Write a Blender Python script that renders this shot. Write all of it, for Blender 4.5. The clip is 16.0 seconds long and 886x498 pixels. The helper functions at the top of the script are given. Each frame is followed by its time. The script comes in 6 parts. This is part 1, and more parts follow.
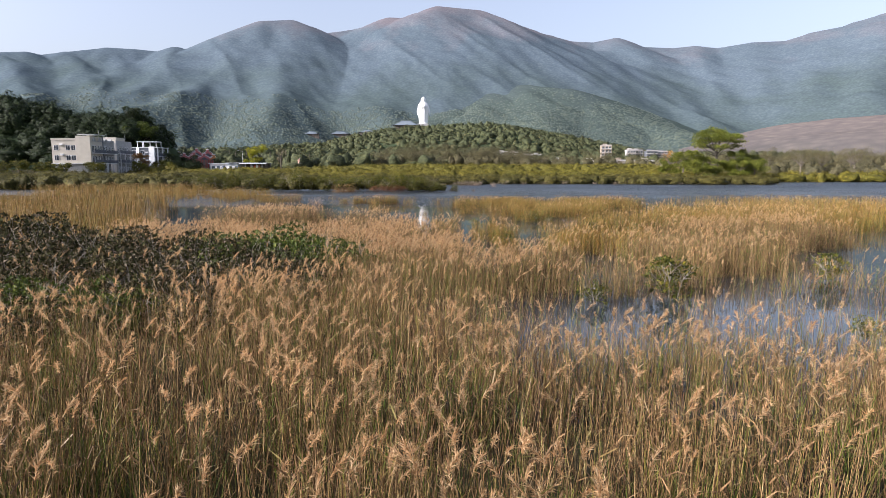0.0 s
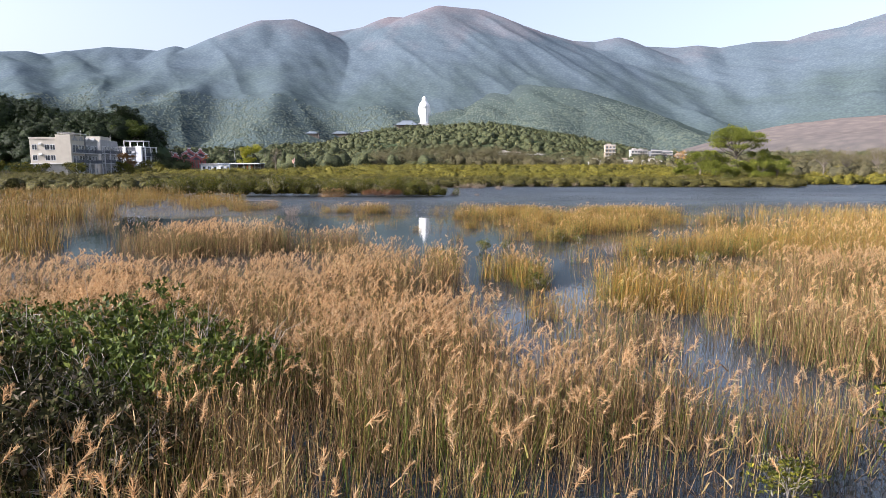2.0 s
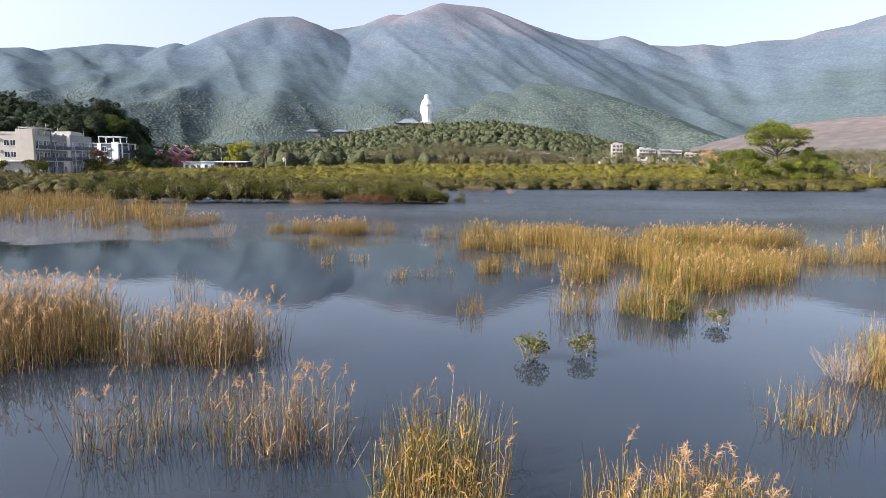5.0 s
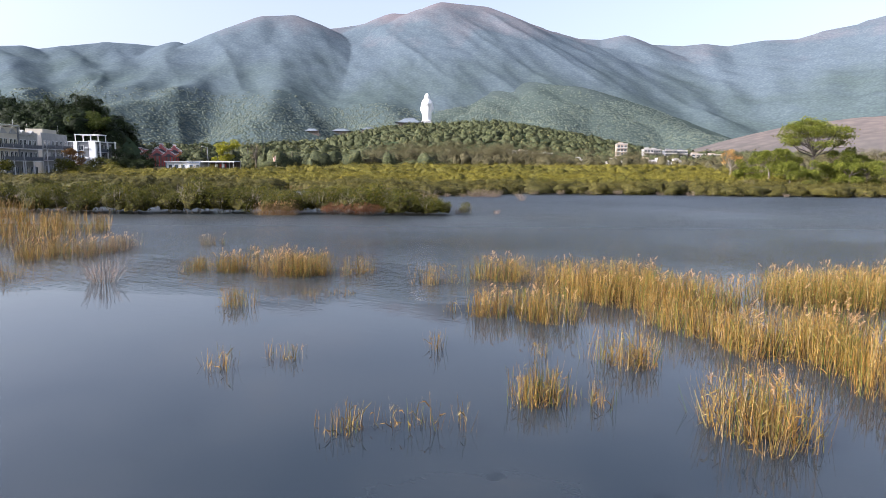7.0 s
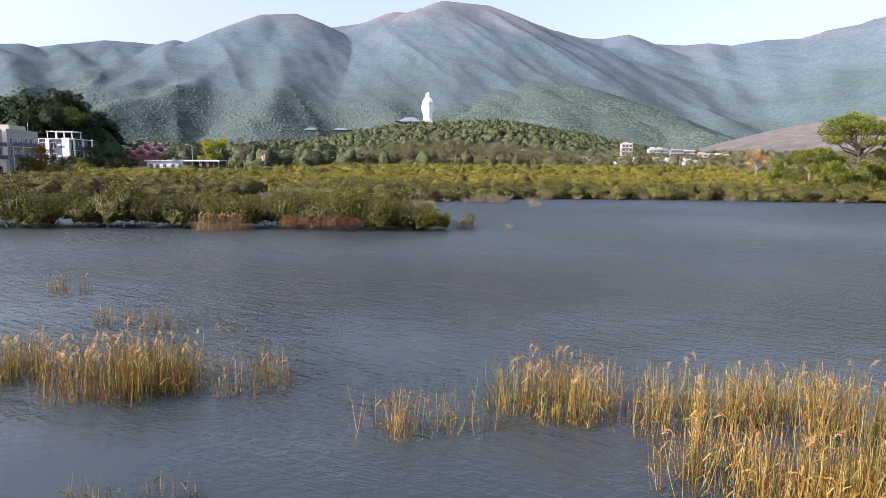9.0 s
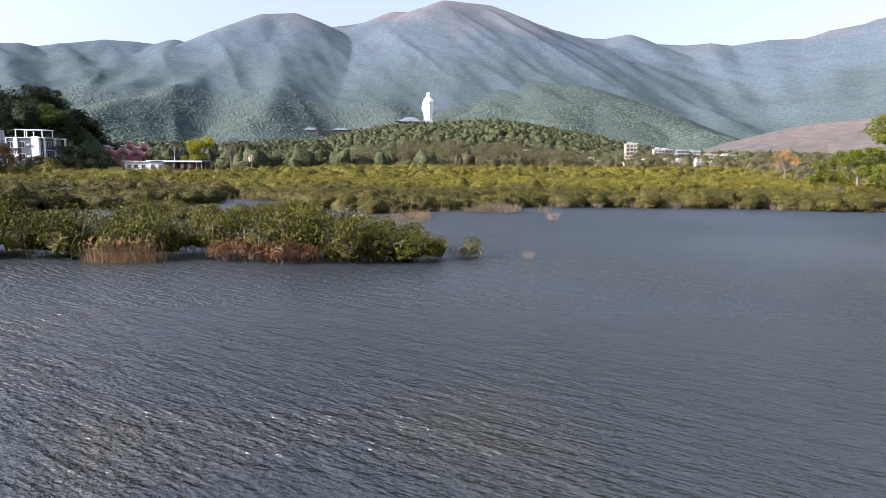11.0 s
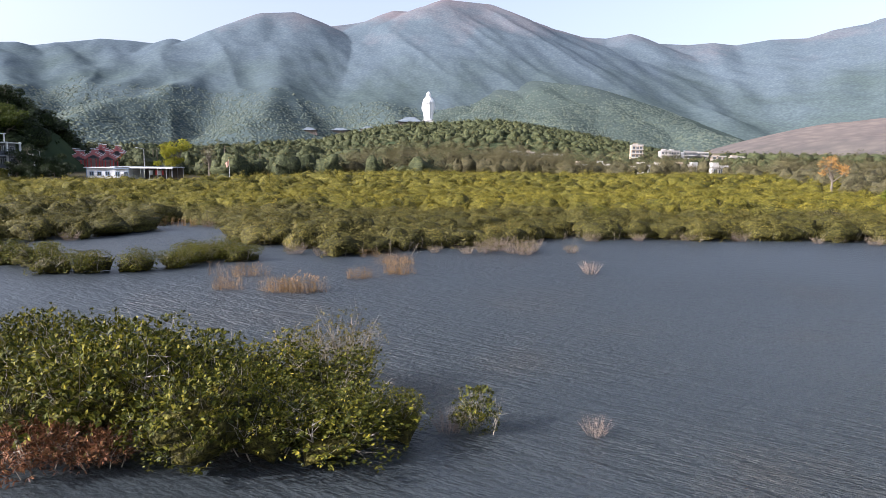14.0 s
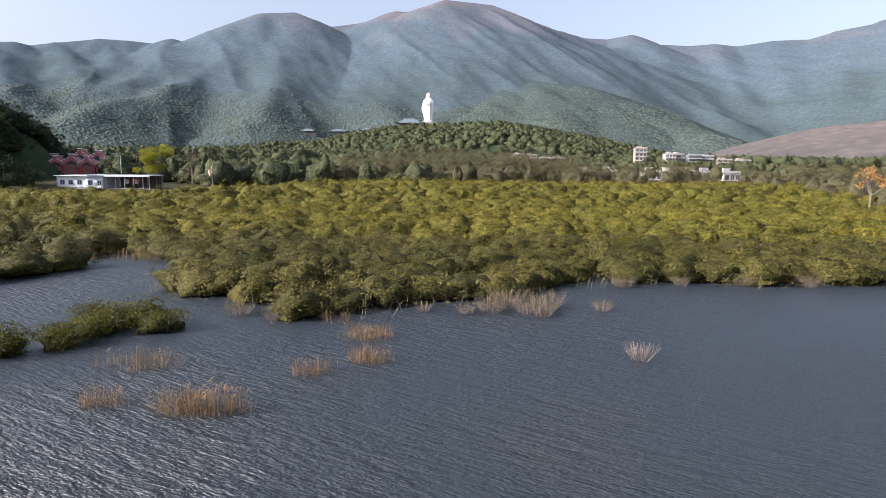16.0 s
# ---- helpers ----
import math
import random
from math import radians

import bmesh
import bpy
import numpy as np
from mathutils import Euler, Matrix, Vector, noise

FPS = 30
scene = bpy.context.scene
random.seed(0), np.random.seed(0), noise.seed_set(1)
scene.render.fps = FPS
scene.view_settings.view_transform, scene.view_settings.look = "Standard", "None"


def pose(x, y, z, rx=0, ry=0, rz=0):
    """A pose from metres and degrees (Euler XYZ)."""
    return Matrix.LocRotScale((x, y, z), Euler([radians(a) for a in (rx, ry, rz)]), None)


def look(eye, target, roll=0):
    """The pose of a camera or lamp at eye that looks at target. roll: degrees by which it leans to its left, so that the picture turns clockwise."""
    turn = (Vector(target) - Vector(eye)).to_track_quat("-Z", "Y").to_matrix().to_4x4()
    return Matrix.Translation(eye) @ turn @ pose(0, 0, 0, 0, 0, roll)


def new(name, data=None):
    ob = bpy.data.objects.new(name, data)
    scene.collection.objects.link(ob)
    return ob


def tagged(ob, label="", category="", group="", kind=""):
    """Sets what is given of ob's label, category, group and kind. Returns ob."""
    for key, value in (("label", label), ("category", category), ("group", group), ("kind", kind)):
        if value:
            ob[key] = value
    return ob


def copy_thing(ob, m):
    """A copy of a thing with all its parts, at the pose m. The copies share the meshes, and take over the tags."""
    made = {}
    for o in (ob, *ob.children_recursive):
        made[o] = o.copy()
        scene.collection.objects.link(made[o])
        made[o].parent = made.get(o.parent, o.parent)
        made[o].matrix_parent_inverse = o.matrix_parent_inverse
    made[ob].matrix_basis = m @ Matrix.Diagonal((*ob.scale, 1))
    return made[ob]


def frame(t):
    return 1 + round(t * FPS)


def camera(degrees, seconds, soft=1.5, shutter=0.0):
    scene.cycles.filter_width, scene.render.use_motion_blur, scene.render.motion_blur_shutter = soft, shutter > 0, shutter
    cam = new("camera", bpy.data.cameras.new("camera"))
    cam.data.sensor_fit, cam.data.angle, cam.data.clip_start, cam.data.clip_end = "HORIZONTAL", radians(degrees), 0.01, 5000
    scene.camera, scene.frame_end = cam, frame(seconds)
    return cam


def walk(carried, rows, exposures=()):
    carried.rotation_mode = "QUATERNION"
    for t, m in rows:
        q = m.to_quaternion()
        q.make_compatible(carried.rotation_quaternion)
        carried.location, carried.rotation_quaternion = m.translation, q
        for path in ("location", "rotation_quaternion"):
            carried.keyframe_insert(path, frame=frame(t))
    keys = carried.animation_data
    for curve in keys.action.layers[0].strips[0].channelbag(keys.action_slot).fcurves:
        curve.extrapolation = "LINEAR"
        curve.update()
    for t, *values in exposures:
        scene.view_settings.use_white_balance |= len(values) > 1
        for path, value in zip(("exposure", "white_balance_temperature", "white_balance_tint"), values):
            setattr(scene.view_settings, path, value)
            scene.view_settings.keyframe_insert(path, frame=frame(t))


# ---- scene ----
cam = camera(70, 16.0, soft=0.8)
PATH = [
    (0.0, look((0.000, 0.000, 3.885), (-0.363, 99.166, -8.997), -0.048)),
    (0.5, look((0.056, 2.449, 3.920), (-0.359, 101.617, -8.949), -0.042)),
    (1.0, look((0.079, 4.980, 3.975), (-0.390, 104.148, -8.889), -0.035)),
    (1.5, look((0.095, 7.624, 4.042), (-0.416, 106.791, -8.829), -0.026)),
    (2.0, look((0.093, 10.357, 4.105), (-0.444, 109.522, -8.781), -0.017)),
    (2.5, look((0.107, 13.100, 4.138), (-0.460, 112.262, -8.772), -0.000)),
    (3.0, look((0.128, 15.862, 4.146), (-0.479, 115.019, -8.796), 0.025)),
    (3.5, look((0.136, 18.658, 4.147), (-0.537, 117.809, -8.838), 0.061)),
    (4.0, look((0.147, 21.512, 4.133), (-0.609, 120.655, -8.911), 0.106)),
    (6.5, look((-0.123, 37.678, 4.433), (-0.975, 136.815, -8.651), 0.287)),
    (7.0, look((-0.065, 41.005, 4.481), (-0.953, 140.139, -8.620), 0.310)),
    (7.5, look((-0.012, 44.355, 4.518), (-0.950, 143.486, -8.606), 0.334)),
    (8.0, look((0.017, 47.726, 4.528), (-0.951, 146.855, -8.610), 0.359)),
    (8.5, look((0.058, 51.097, 4.525), (-0.941, 150.224, -8.626), 0.387)),
    (9.0, look((0.106, 54.437, 4.530), (-0.940, 153.561, -8.634), 0.419)),
    (11.5, look((0.432, 70.372, 4.953), (-0.714, 169.503, -8.150), 0.487)),
    (12.0, look((0.518, 73.402, 5.197), (-0.630, 172.534, -7.895), 0.485)),
    (12.5, look((0.595, 76.365, 5.495), (-0.563, 175.498, -7.595), 0.488)),
    (13.0, look((0.666, 79.275, 5.789), (-0.506, 178.406, -7.317), 0.497)),
    (13.5, look((0.752, 82.180, 6.108), (-0.433, 181.307, -7.025), 0.513)),
    (14.0, look((0.816, 85.095, 6.515), (-0.395, 184.221, -6.624), 0.531)),
    (14.5, look((0.854, 87.984, 6.961), (-0.384, 187.111, -6.165), 0.549)),
    (15.0, look((0.904, 90.881, 7.422), (-0.349, 190.011, -5.679), 0.567)),
    (15.5, look((0.993, 93.800, 7.863), (-0.260, 192.935, -5.204), 0.587)),
    (16.0, look((1.106, 96.725, 8.283), (-0.142, 195.864, -4.749), 0.612)),
]
# the film's exposure drifts a little on the way
EXPOSURE, KELVIN, TINT = 1.18, 6020, 18
walk(cam, PATH, [(0.0, EXPOSURE - 0.25, KELVIN, TINT), (2.0, EXPOSURE, KELVIN, TINT), (13.5, EXPOSURE + 0.05, KELVIN, TINT), (14.6, EXPOSURE - 0.08, KELVIN, TINT), (16.0, EXPOSURE - 0.22, KELVIN, TINT)])

# ---- world, sun, exposure ----
SUN_FROM = Vector((-0.88, -0.30, 0.50)).normalized()
world = bpy.data.worlds.new("sky_world")
scene.world = world
world.use_nodes = True
wn = world.node_tree.nodes
sky = wn.new("ShaderNodeTexSky")
sky.sky_type = "NISHITA"
sky.sun_disc = False
sky.sun_elevation = math.asin(SUN_FROM.z)
sky.sun_rotation = math.atan2(SUN_FROM.x, SUN_FROM.y)
sky.air_density, sky.dust_density, sky.ozone_density = 1.0, 4.0, 1.0
wn["Background"].inputs["Strength"].default_value = 0.12
veil = wn.new("ShaderNodeHueSaturation")
veil.inputs["Saturation"].default_value, veil.inputs["Value"].default_value = 0.62, 1.13
world.node_tree.links.new(sky.outputs[0], veil.inputs["Color"])
world.node_tree.links.new(veil.outputs[0], wn["Background"].inputs[0])
sun = new("sun", bpy.data.lights.new("sun", "SUN"))
sun.data.energy, sun.data.angle, sun.data.color = 5.0, radians(0.6), (1.0, 0.95, 0.88)
sun.matrix_world = look(SUN_FROM * 100, (0, 0, 0))

# ---- materials ----


class Nodes:
    """Shorthand for a node material."""

    def __init__(self, name, rough=0.8, metal=0.0, spec=0.3):
        self.mat = bpy.data.materials.new(name)
        self.mat.use_nodes = True
        self.t = self.mat.node_tree
        self.bsdf = self.t.nodes["Principled BSDF"]
        self.bsdf.inputs["Roughness"].default_value = rough
        self.bsdf.inputs["Metallic"].default_value = metal
        self.bsdf.inputs["Specular IOR Level"].default_value = spec

    def node(self, kind, **values):
        n = self.t.nodes.new(kind)
        for key, v in values.items():
            n.inputs[key.replace("_", " ")].default_value = v
        return n

    def link(self, a, b):
        self.t.links.new(a, b)

    def place(self, scale=(1, 1, 1), turn=0):
        geo = self.t.nodes.new("ShaderNodeNewGeometry")
        m = self.t.nodes.new("ShaderNodeMapping")
        m.inputs["Scale"].default_value = scale
        if turn:
            r = self.t.nodes.new("ShaderNodeVectorRotate")
            r.rotation_type = "Z_AXIS"
            r.inputs["Angle"].default_value = radians(turn)
            self.link(geo.outputs["Position"], r.inputs["Vector"])
            self.link(r.outputs[0], m.inputs["Vector"])
            return m.outputs[0]
        self.link(geo.outputs["Position"], m.inputs["Vector"])
        return m.outputs[0]

    def noise(self, scale, detail=4.0, at=None, rough=0.55):
        n = self.node("ShaderNodeTexNoise", Scale=scale, Detail=detail, Roughness=rough)
        self.link(at or self.place(), n.inputs["Vector"])
        return n.outputs["Fac"]

    def ramp(self, fac, *stops):
        r = self.t.nodes.new("ShaderNodeValToRGB")
        r.color_ramp.elements.remove(r.color_ramp.elements[1])
        for k, (pos, col) in enumerate(stops):
            e = r.color_ramp.elements[0] if k == 0 else r.color_ramp.elements.new(pos)
            e.position, e.color = pos, (*col, 1)
        self.link(fac, r.inputs[0])
        return r.outputs[0]

    def mix(self, fac, a, b, how="MIX"):
        m = self.t.nodes.new("ShaderNodeMix")
        m.data_type, m.blend_type = "RGBA", how
        for sock, v in ((m.inputs[0], fac), (m.inputs[6], a), (m.inputs[7], b)):
            if isinstance(v, (int, float)):
                sock.default_value = v
            elif isinstance(v, tuple):
                sock.default_value = (*v, 1)
            else:
                self.link(v, sock)
        return m.outputs[2]

    def island(self):
        return self.t.nodes.new("ShaderNodeNewGeometry").outputs["Random Per Island"]

    def each(self):
        return self.t.nodes.new("ShaderNodeObjectInfo").outputs["Random"]

    def colour(self, c):
        if isinstance(c, tuple):
            self.bsdf.inputs["Base Color"].default_value = (*c, 1)
        else:
            self.link(c, self.bsdf.inputs["Base Color"])
        return self

    def bump(self, height, strength=0.3, distance=0.02):
        b = self.node("ShaderNodeBump", Strength=strength, Distance=distance)
        self.link(height, b.inputs["Height"])
        self.link(b.outputs[0], self.bsdf.inputs["Normal"])
        return self


def leafy(name, *stops, back=0.35, patch=0.35, rough=0.55, patch_scale=0.25):
    """Leaves: each its own tint, drifting over metres, and thin enough to let light through."""
    n = Nodes(name, rough=rough, spec=0.12)
    col = n.ramp(n.island(), *stops)
    drift = n.ramp(n.noise(patch_scale, 3), (0.3, (0.62, 0.66, 0.6)), (0.7, (1.25, 1.2, 1.0)))
    col = n.mix(patch, col, n.mix(1.0, col, drift, "MULTIPLY"))
    clump = n.ramp(n.noise(patch_scale * 5, 2), (0.35, (0.58, 0.62, 0.62)), (0.65, (1.32, 1.2, 0.98)))
    col = n.mix(patch, col, n.mix(1.0, col, clump, "MULTIPLY"))
    n.colour(col)
    tr = n.t.nodes.new("ShaderNodeBsdfTranslucent")
    n.link(col, tr.inputs[0])
    mx = n.t.nodes.new("ShaderNodeMixShader")
    mx.inputs[0].default_value = back
    n.link(n.bsdf.outputs[0], mx.inputs[1])
    n.link(tr.outputs[0], mx.inputs[2])
    n.link(mx.outputs[0], n.t.nodes["Material Output"].inputs[0])
    return n.mat


def plain(name, a, b, scale=3.0, rough=0.7, bump=0.15, metal=0.0, fine=40.0, spec=0.3):
    """A paint, plaster, wood or metal between two near colours, stained at one scale and grained at another."""
    n = Nodes(name, rough=rough, metal=metal, spec=spec)
    col = n.ramp(n.noise(scale, 5), (0.3, a), (0.7, b))
    n.colour(n.mix(0.25, col, n.ramp(n.noise(fine, 3), (0.3, tuple(0.7 * v for v in a)), (0.7, b))))
    n.bump(n.noise(fine, 4), bump, 0.01)
    return n.mat


M_STRAW = leafy("reed_straw", (0.0, (0.045, 0.028, 0.014)), (0.3, (0.14, 0.088, 0.036)), (0.7, (0.25, 0.165, 0.068)), (0.92, (0.37, 0.27, 0.14)), (1.0, (0.15, 0.15, 0.04)), back=0.08, patch_scale=0.5)
M_BLADE = leafy("reed_blade", (0.0, (0.05, 0.03, 0.010)), (0.35, (0.22, 0.117, 0.028)), (0.65, (0.27, 0.162, 0.038)), (0.85, (0.15, 0.13, 0.026)), (1.0, (0.33, 0.24, 0.10)), back=0.12, patch_scale=0.5)
M_GREEN = leafy("reed_green", (0.0, (0.025, 0.05, 0.010)), (0.5, (0.07, 0.10, 0.016)), (0.85, (0.14, 0.15, 0.028)), (1.0, (0.20, 0.16, 0.04)), back=0.15, patch_scale=0.6)
M_PLUME = leafy("reed_plume", (0.0, (0.34, 0.19, 0.092)), (0.5, (0.48, 0.31, 0.170)), (1.0, (0.56, 0.43, 0.275)), back=0.5, rough=0.95, patch_scale=0.4)
M_DEADREED = leafy("reed_dead", (0.0, (0.11, 0.068, 0.036)), (0.6, (0.23, 0.145, 0.074)), (1.0, (0.30, 0.22, 0.13)), back=0.12)
M_MANGROVE = leafy("mangrove_leaf", (0.0, (0.014, 0.021, 0.004)), (0.4, (0.048, 0.057, 0.007)), (0.85, (0.125, 0.122, 0.014)), (1.0, (0.215, 0.182, 0.026)), back=0.10, patch=0.6, patch_scale=0.5)
M_FIELD = leafy("mangrove_canopy", (0.0, (0.040, 0.040, 0.012)), (0.5, (0.082, 0.076, 0.020)), (1.0, (0.140, 0.122, 0.036)), back=0.12, patch=0.7, patch_scale=0.1)


# brighter, yellower copy of mangrove_canopy: the far field's light is put into its colour
M_FIELDLIT = leafy("lit_mangrove_canopy", (0.0, (0.085, 0.080, 0.013)), (0.5, (0.150, 0.135, 0.020)), (1.0, (0.215, 0.182, 0.034)), back=0.12, patch=0.7, patch_scale=0.08)


def shaded_crown_body(name, dark, mid, light, scale):
    """Massed leaves of a crown that are too small to tell apart: lit tips and shaded gaps put into the colour, in high
    relief.
    """
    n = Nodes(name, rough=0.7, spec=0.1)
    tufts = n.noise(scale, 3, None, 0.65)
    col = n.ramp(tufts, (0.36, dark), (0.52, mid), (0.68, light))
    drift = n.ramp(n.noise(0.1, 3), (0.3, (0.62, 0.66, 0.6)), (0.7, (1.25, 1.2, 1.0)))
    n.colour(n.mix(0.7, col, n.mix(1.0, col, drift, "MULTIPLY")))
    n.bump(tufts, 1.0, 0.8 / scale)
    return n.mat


M_FIELDBODY = shaded_crown_body("mangrove_crown", (0.012, 0.012, 0.004), (0.044, 0.040, 0.010), (0.105, 0.092, 0.019), 6.0)
# brighter copy for the far crown bodies, their light included in the colour
M_LITBODY = shaded_crown_body("lit_mangrove_crown", (0.016, 0.016, 0.004), (0.075, 0.069, 0.011), (0.160, 0.138, 0.022), 5.0)
M_WOODBODY = shaded_crown_body("wood_crown", (0.020, 0.026, 0.014), (0.052, 0.061, 0.030), (0.100, 0.102, 0.048), 1.6)
M_DARKBODY = shaded_crown_body("dark_wood_crown", (0.004, 0.007, 0.003), (0.014, 0.023, 0.008), (0.034, 0.046, 0.014), 2.0)
M_BAREBODY = shaded_crown_body("bare_wood_crown", (0.030, 0.027, 0.016), (0.065, 0.060, 0.034), (0.11, 0.098, 0.056), 3.5)
M_RUSTLEAF = leafy("rust_leaf", (0.0, (0.05, 0.022, 0.014)), (0.5, (0.15, 0.062, 0.032)), (0.85, (0.25, 0.12, 0.06)), (1.0, (0.09, 0.09, 0.025)), back=0.15, patch_scale=0.8)
M_DARKLEAF = leafy("dark_leaf", (0.0, (0.009, 0.016, 0.006)), (0.6, (0.019, 0.032, 0.010)), (1.0, (0.038, 0.052, 0.015)), back=0.08, patch=0.4)
M_WEED = leafy("withered_weed", (0.0, (0.014, 0.014, 0.006)), (0.5, (0.038, 0.040, 0.013)), (0.88, (0.072, 0.056, 0.028)), (1.0, (0.22, 0.18, 0.15)), back=0.05, rough=0.95)
M_SHRUB = leafy("shrub_leaf", (0.0, (0.020, 0.034, 0.006)), (0.6, (0.058, 0.080, 0.012)), (1.0, (0.125, 0.145, 0.028)), back=0.15)
M_YELLOWLEAF = leafy("yellow_green_leaf", (0.0, (0.14, 0.17, 0.015)), (0.6, (0.27, 0.265, 0.025)), (1.0, (0.34, 0.30, 0.035)), back=0.3)
M_WOODLAND = leafy("woodland_leaf", (0.0, (0.040, 0.050, 0.028)), (0.5, (0.072, 0.084, 0.040)), (0.85, (0.115, 0.116, 0.052)), (1.0, (0.165, 0.130, 0.070)), back=0.1, patch=0.9, patch_scale=0.03)
M_BARE = leafy("bare_twigs", (0.0, (0.075, 0.068, 0.040)), (0.6, (0.125, 0.108, 0.066)), (1.0, (0.115, 0.115, 0.048)), back=0.15, patch=0.6)
# far wood with the haze of the distance put into its colour
M_HAZYWOOD = leafy("hill_wood", (0.0, (0.058, 0.078, 0.076)), (0.5, (0.066, 0.086, 0.078)), (1.0, (0.078, 0.094, 0.076)), back=0.0, patch=0.5, patch_scale=0.008)
# old stubble, dark so that the beds' base shade sits in its colour
M_SHADEREED = leafy("shade_stubble_reed", (0.0, (0.018, 0.012, 0.008)), (0.6, (0.045, 0.028, 0.015)), (1.0, (0.09, 0.06, 0.03)), back=0.0, rough=0.9)
M_BROWNBLADE = leafy("brown_reed_blade", (0.0, (0.05, 0.03, 0.018)), (0.4, (0.19, 0.115, 0.058)), (0.75, (0.25, 0.16, 0.082)), (0.92, (0.14, 0.13, 0.035)), (1.0, (0.34, 0.25, 0.16)), back=0.12, patch_scale=0.5)
M_REDTWIG = plain("red_twig", (0.15, 0.11, 0.088), (0.26, 0.205, 0.165), 8, 0.85, 0.2)
M_BARK = plain("bark", (0.09, 0.075, 0.06), (0.18, 0.155, 0.125), 6, 0.9, 0.5)
M_DRYBARK = plain("dry_bark", (0.15, 0.125, 0.095), (0.26, 0.22, 0.17), 8, 0.85, 0.4)
M_PALEBARK = plain("pale_bark", (0.20, 0.17, 0.14), (0.33, 0.30, 0.25), 8, 0.85, 0.4)


def water_material():
    n = Nodes("water", rough=0.015, spec=0.5)
    n.bsdf.inputs["IOR"].default_value = 1.33
    # dark bed seen through brackish water: mottled among the reeds, even over the open water
    bed = n.ramp(n.noise(0.35, 5), (0.35, (0.013, 0.020, 0.027)), (0.62, (0.021, 0.028, 0.034)), (0.8, (0.031, 0.034, 0.034)))
    weed = n.ramp(n.noise(0.9, 4), (0.66, (1.0, 1.0, 1.0)), (0.74, (0.35, 0.40, 0.42)))
    bed = n.mix(1.0, bed, weed, "MULTIPLY")
    # lighter silt with brown bottom patches; its extra brightness stands in for reflected sky
    skylit_silt = n.ramp(n.noise(0.12, 5), (0.35, (0.025, 0.031, 0.035)), (0.55, (0.030, 0.036, 0.039)), (0.72, (0.041, 0.040, 0.035)))
    geo = n.t.nodes.new("ShaderNodeSeparateXYZ")
    n.link(n.place(), geo.inputs[0])

    def along(a, b, lo=0.0, hi=1.0):
        m = n.t.nodes.new("ShaderNodeMapRange")
        for k, value in enumerate((a, b, lo, hi)):
            m.inputs[k + 1].default_value = value
        n.link(geo.outputs[1], m.inputs[0])
        return m.outputs[0]

    n.colour(n.mix(along(100, 125), n.mix(along(50, 76), bed, skylit_silt), (0.024, 0.031, 0.037)))
    # wind ripples over the open water: short crests drawn out across the wind; calm among the reeds
    waves = n.noise(1.0, 1.5, n.place((1.3, 5.4, 1.0), 33), 0.5)
    cross = n.noise(1.0, 1.5, n.place((2.2, 5.5, 1.0), -20), 0.5)
    fine = n.noise(1.0, 2, n.place((6.0, 12.0, 1.0), 24), 0.5)
    swell = n.noise(1.0, 2, n.place((0.45, 1.7, 1.0), 28), 0.5)
    both = n.mix(0.18, n.mix(0.45, n.mix(0.42, waves, cross), swell), fine)
    calm = n.t.nodes.new("ShaderNodeMath")
    n.link(along(66, 88, 0.015, 0.28), calm.inputs[0])
    n.link(along(96, 118, 0.0, 0.16), calm.inputs[1])
    n.link(calm.outputs[0], n.bsdf.inputs["Roughness"])
    gust = n.t.nodes.new("ShaderNodeMath")
    gust.operation = "MULTIPLY"
    # the ripples die out where the reeds begin, on a wavering line
    edge = n.t.nodes.new("ShaderNodeMath")
    edge.operation = "MULTIPLY_ADD"
    edge.inputs[1].default_value = 16.0
    n.link(n.noise(0.10, 3), edge.inputs[0])
    n.link(geo.outputs[1], edge.inputs[2])
    ripple = n.t.nodes.new("ShaderNodeMapRange")
    for k, value in enumerate((70, 86, 0.012, 1.0)):
        ripple.inputs[k + 1].default_value = value
    n.link(edge.outputs[0], ripple.inputs[0])
    n.link(ripple.outputs[0], gust.inputs[0])
    n.link(n.ramp(n.noise(0.06, 3), (0.38, (0.3, 0.3, 0.3)), (0.6, (1.0, 1.0, 1.0))), gust.inputs[1])
    b = n.node("ShaderNodeBump", Distance=0.62)
    n.link(both, b.inputs["Height"])
    n.link(gust.outputs[0], b.inputs["Strength"])
    n.link(b.outputs[0], n.bsdf.inputs["Normal"])
    return n.mat


def ground_material():
    n = Nodes("marsh_ground", rough=0.95, spec=0.1)
    near = n.ramp(n.noise(0.5, 6), (0.3, (0.020, 0.016, 0.011)), (0.55, (0.042, 0.036, 0.020)), (0.8, (0.07, 0.066, 0.030)))
    wide = n.ramp(n.noise(0.012, 4), (0.35, (0.7, 0.75, 0.65)), (0.65, (1.2, 1.2, 1.0)))
    n.colour(n.mix(1.0, near, wide, "MULTIPLY"))
    n.bump(n.noise(2.5, 5), 0.5, 0.1)
    return n.mat


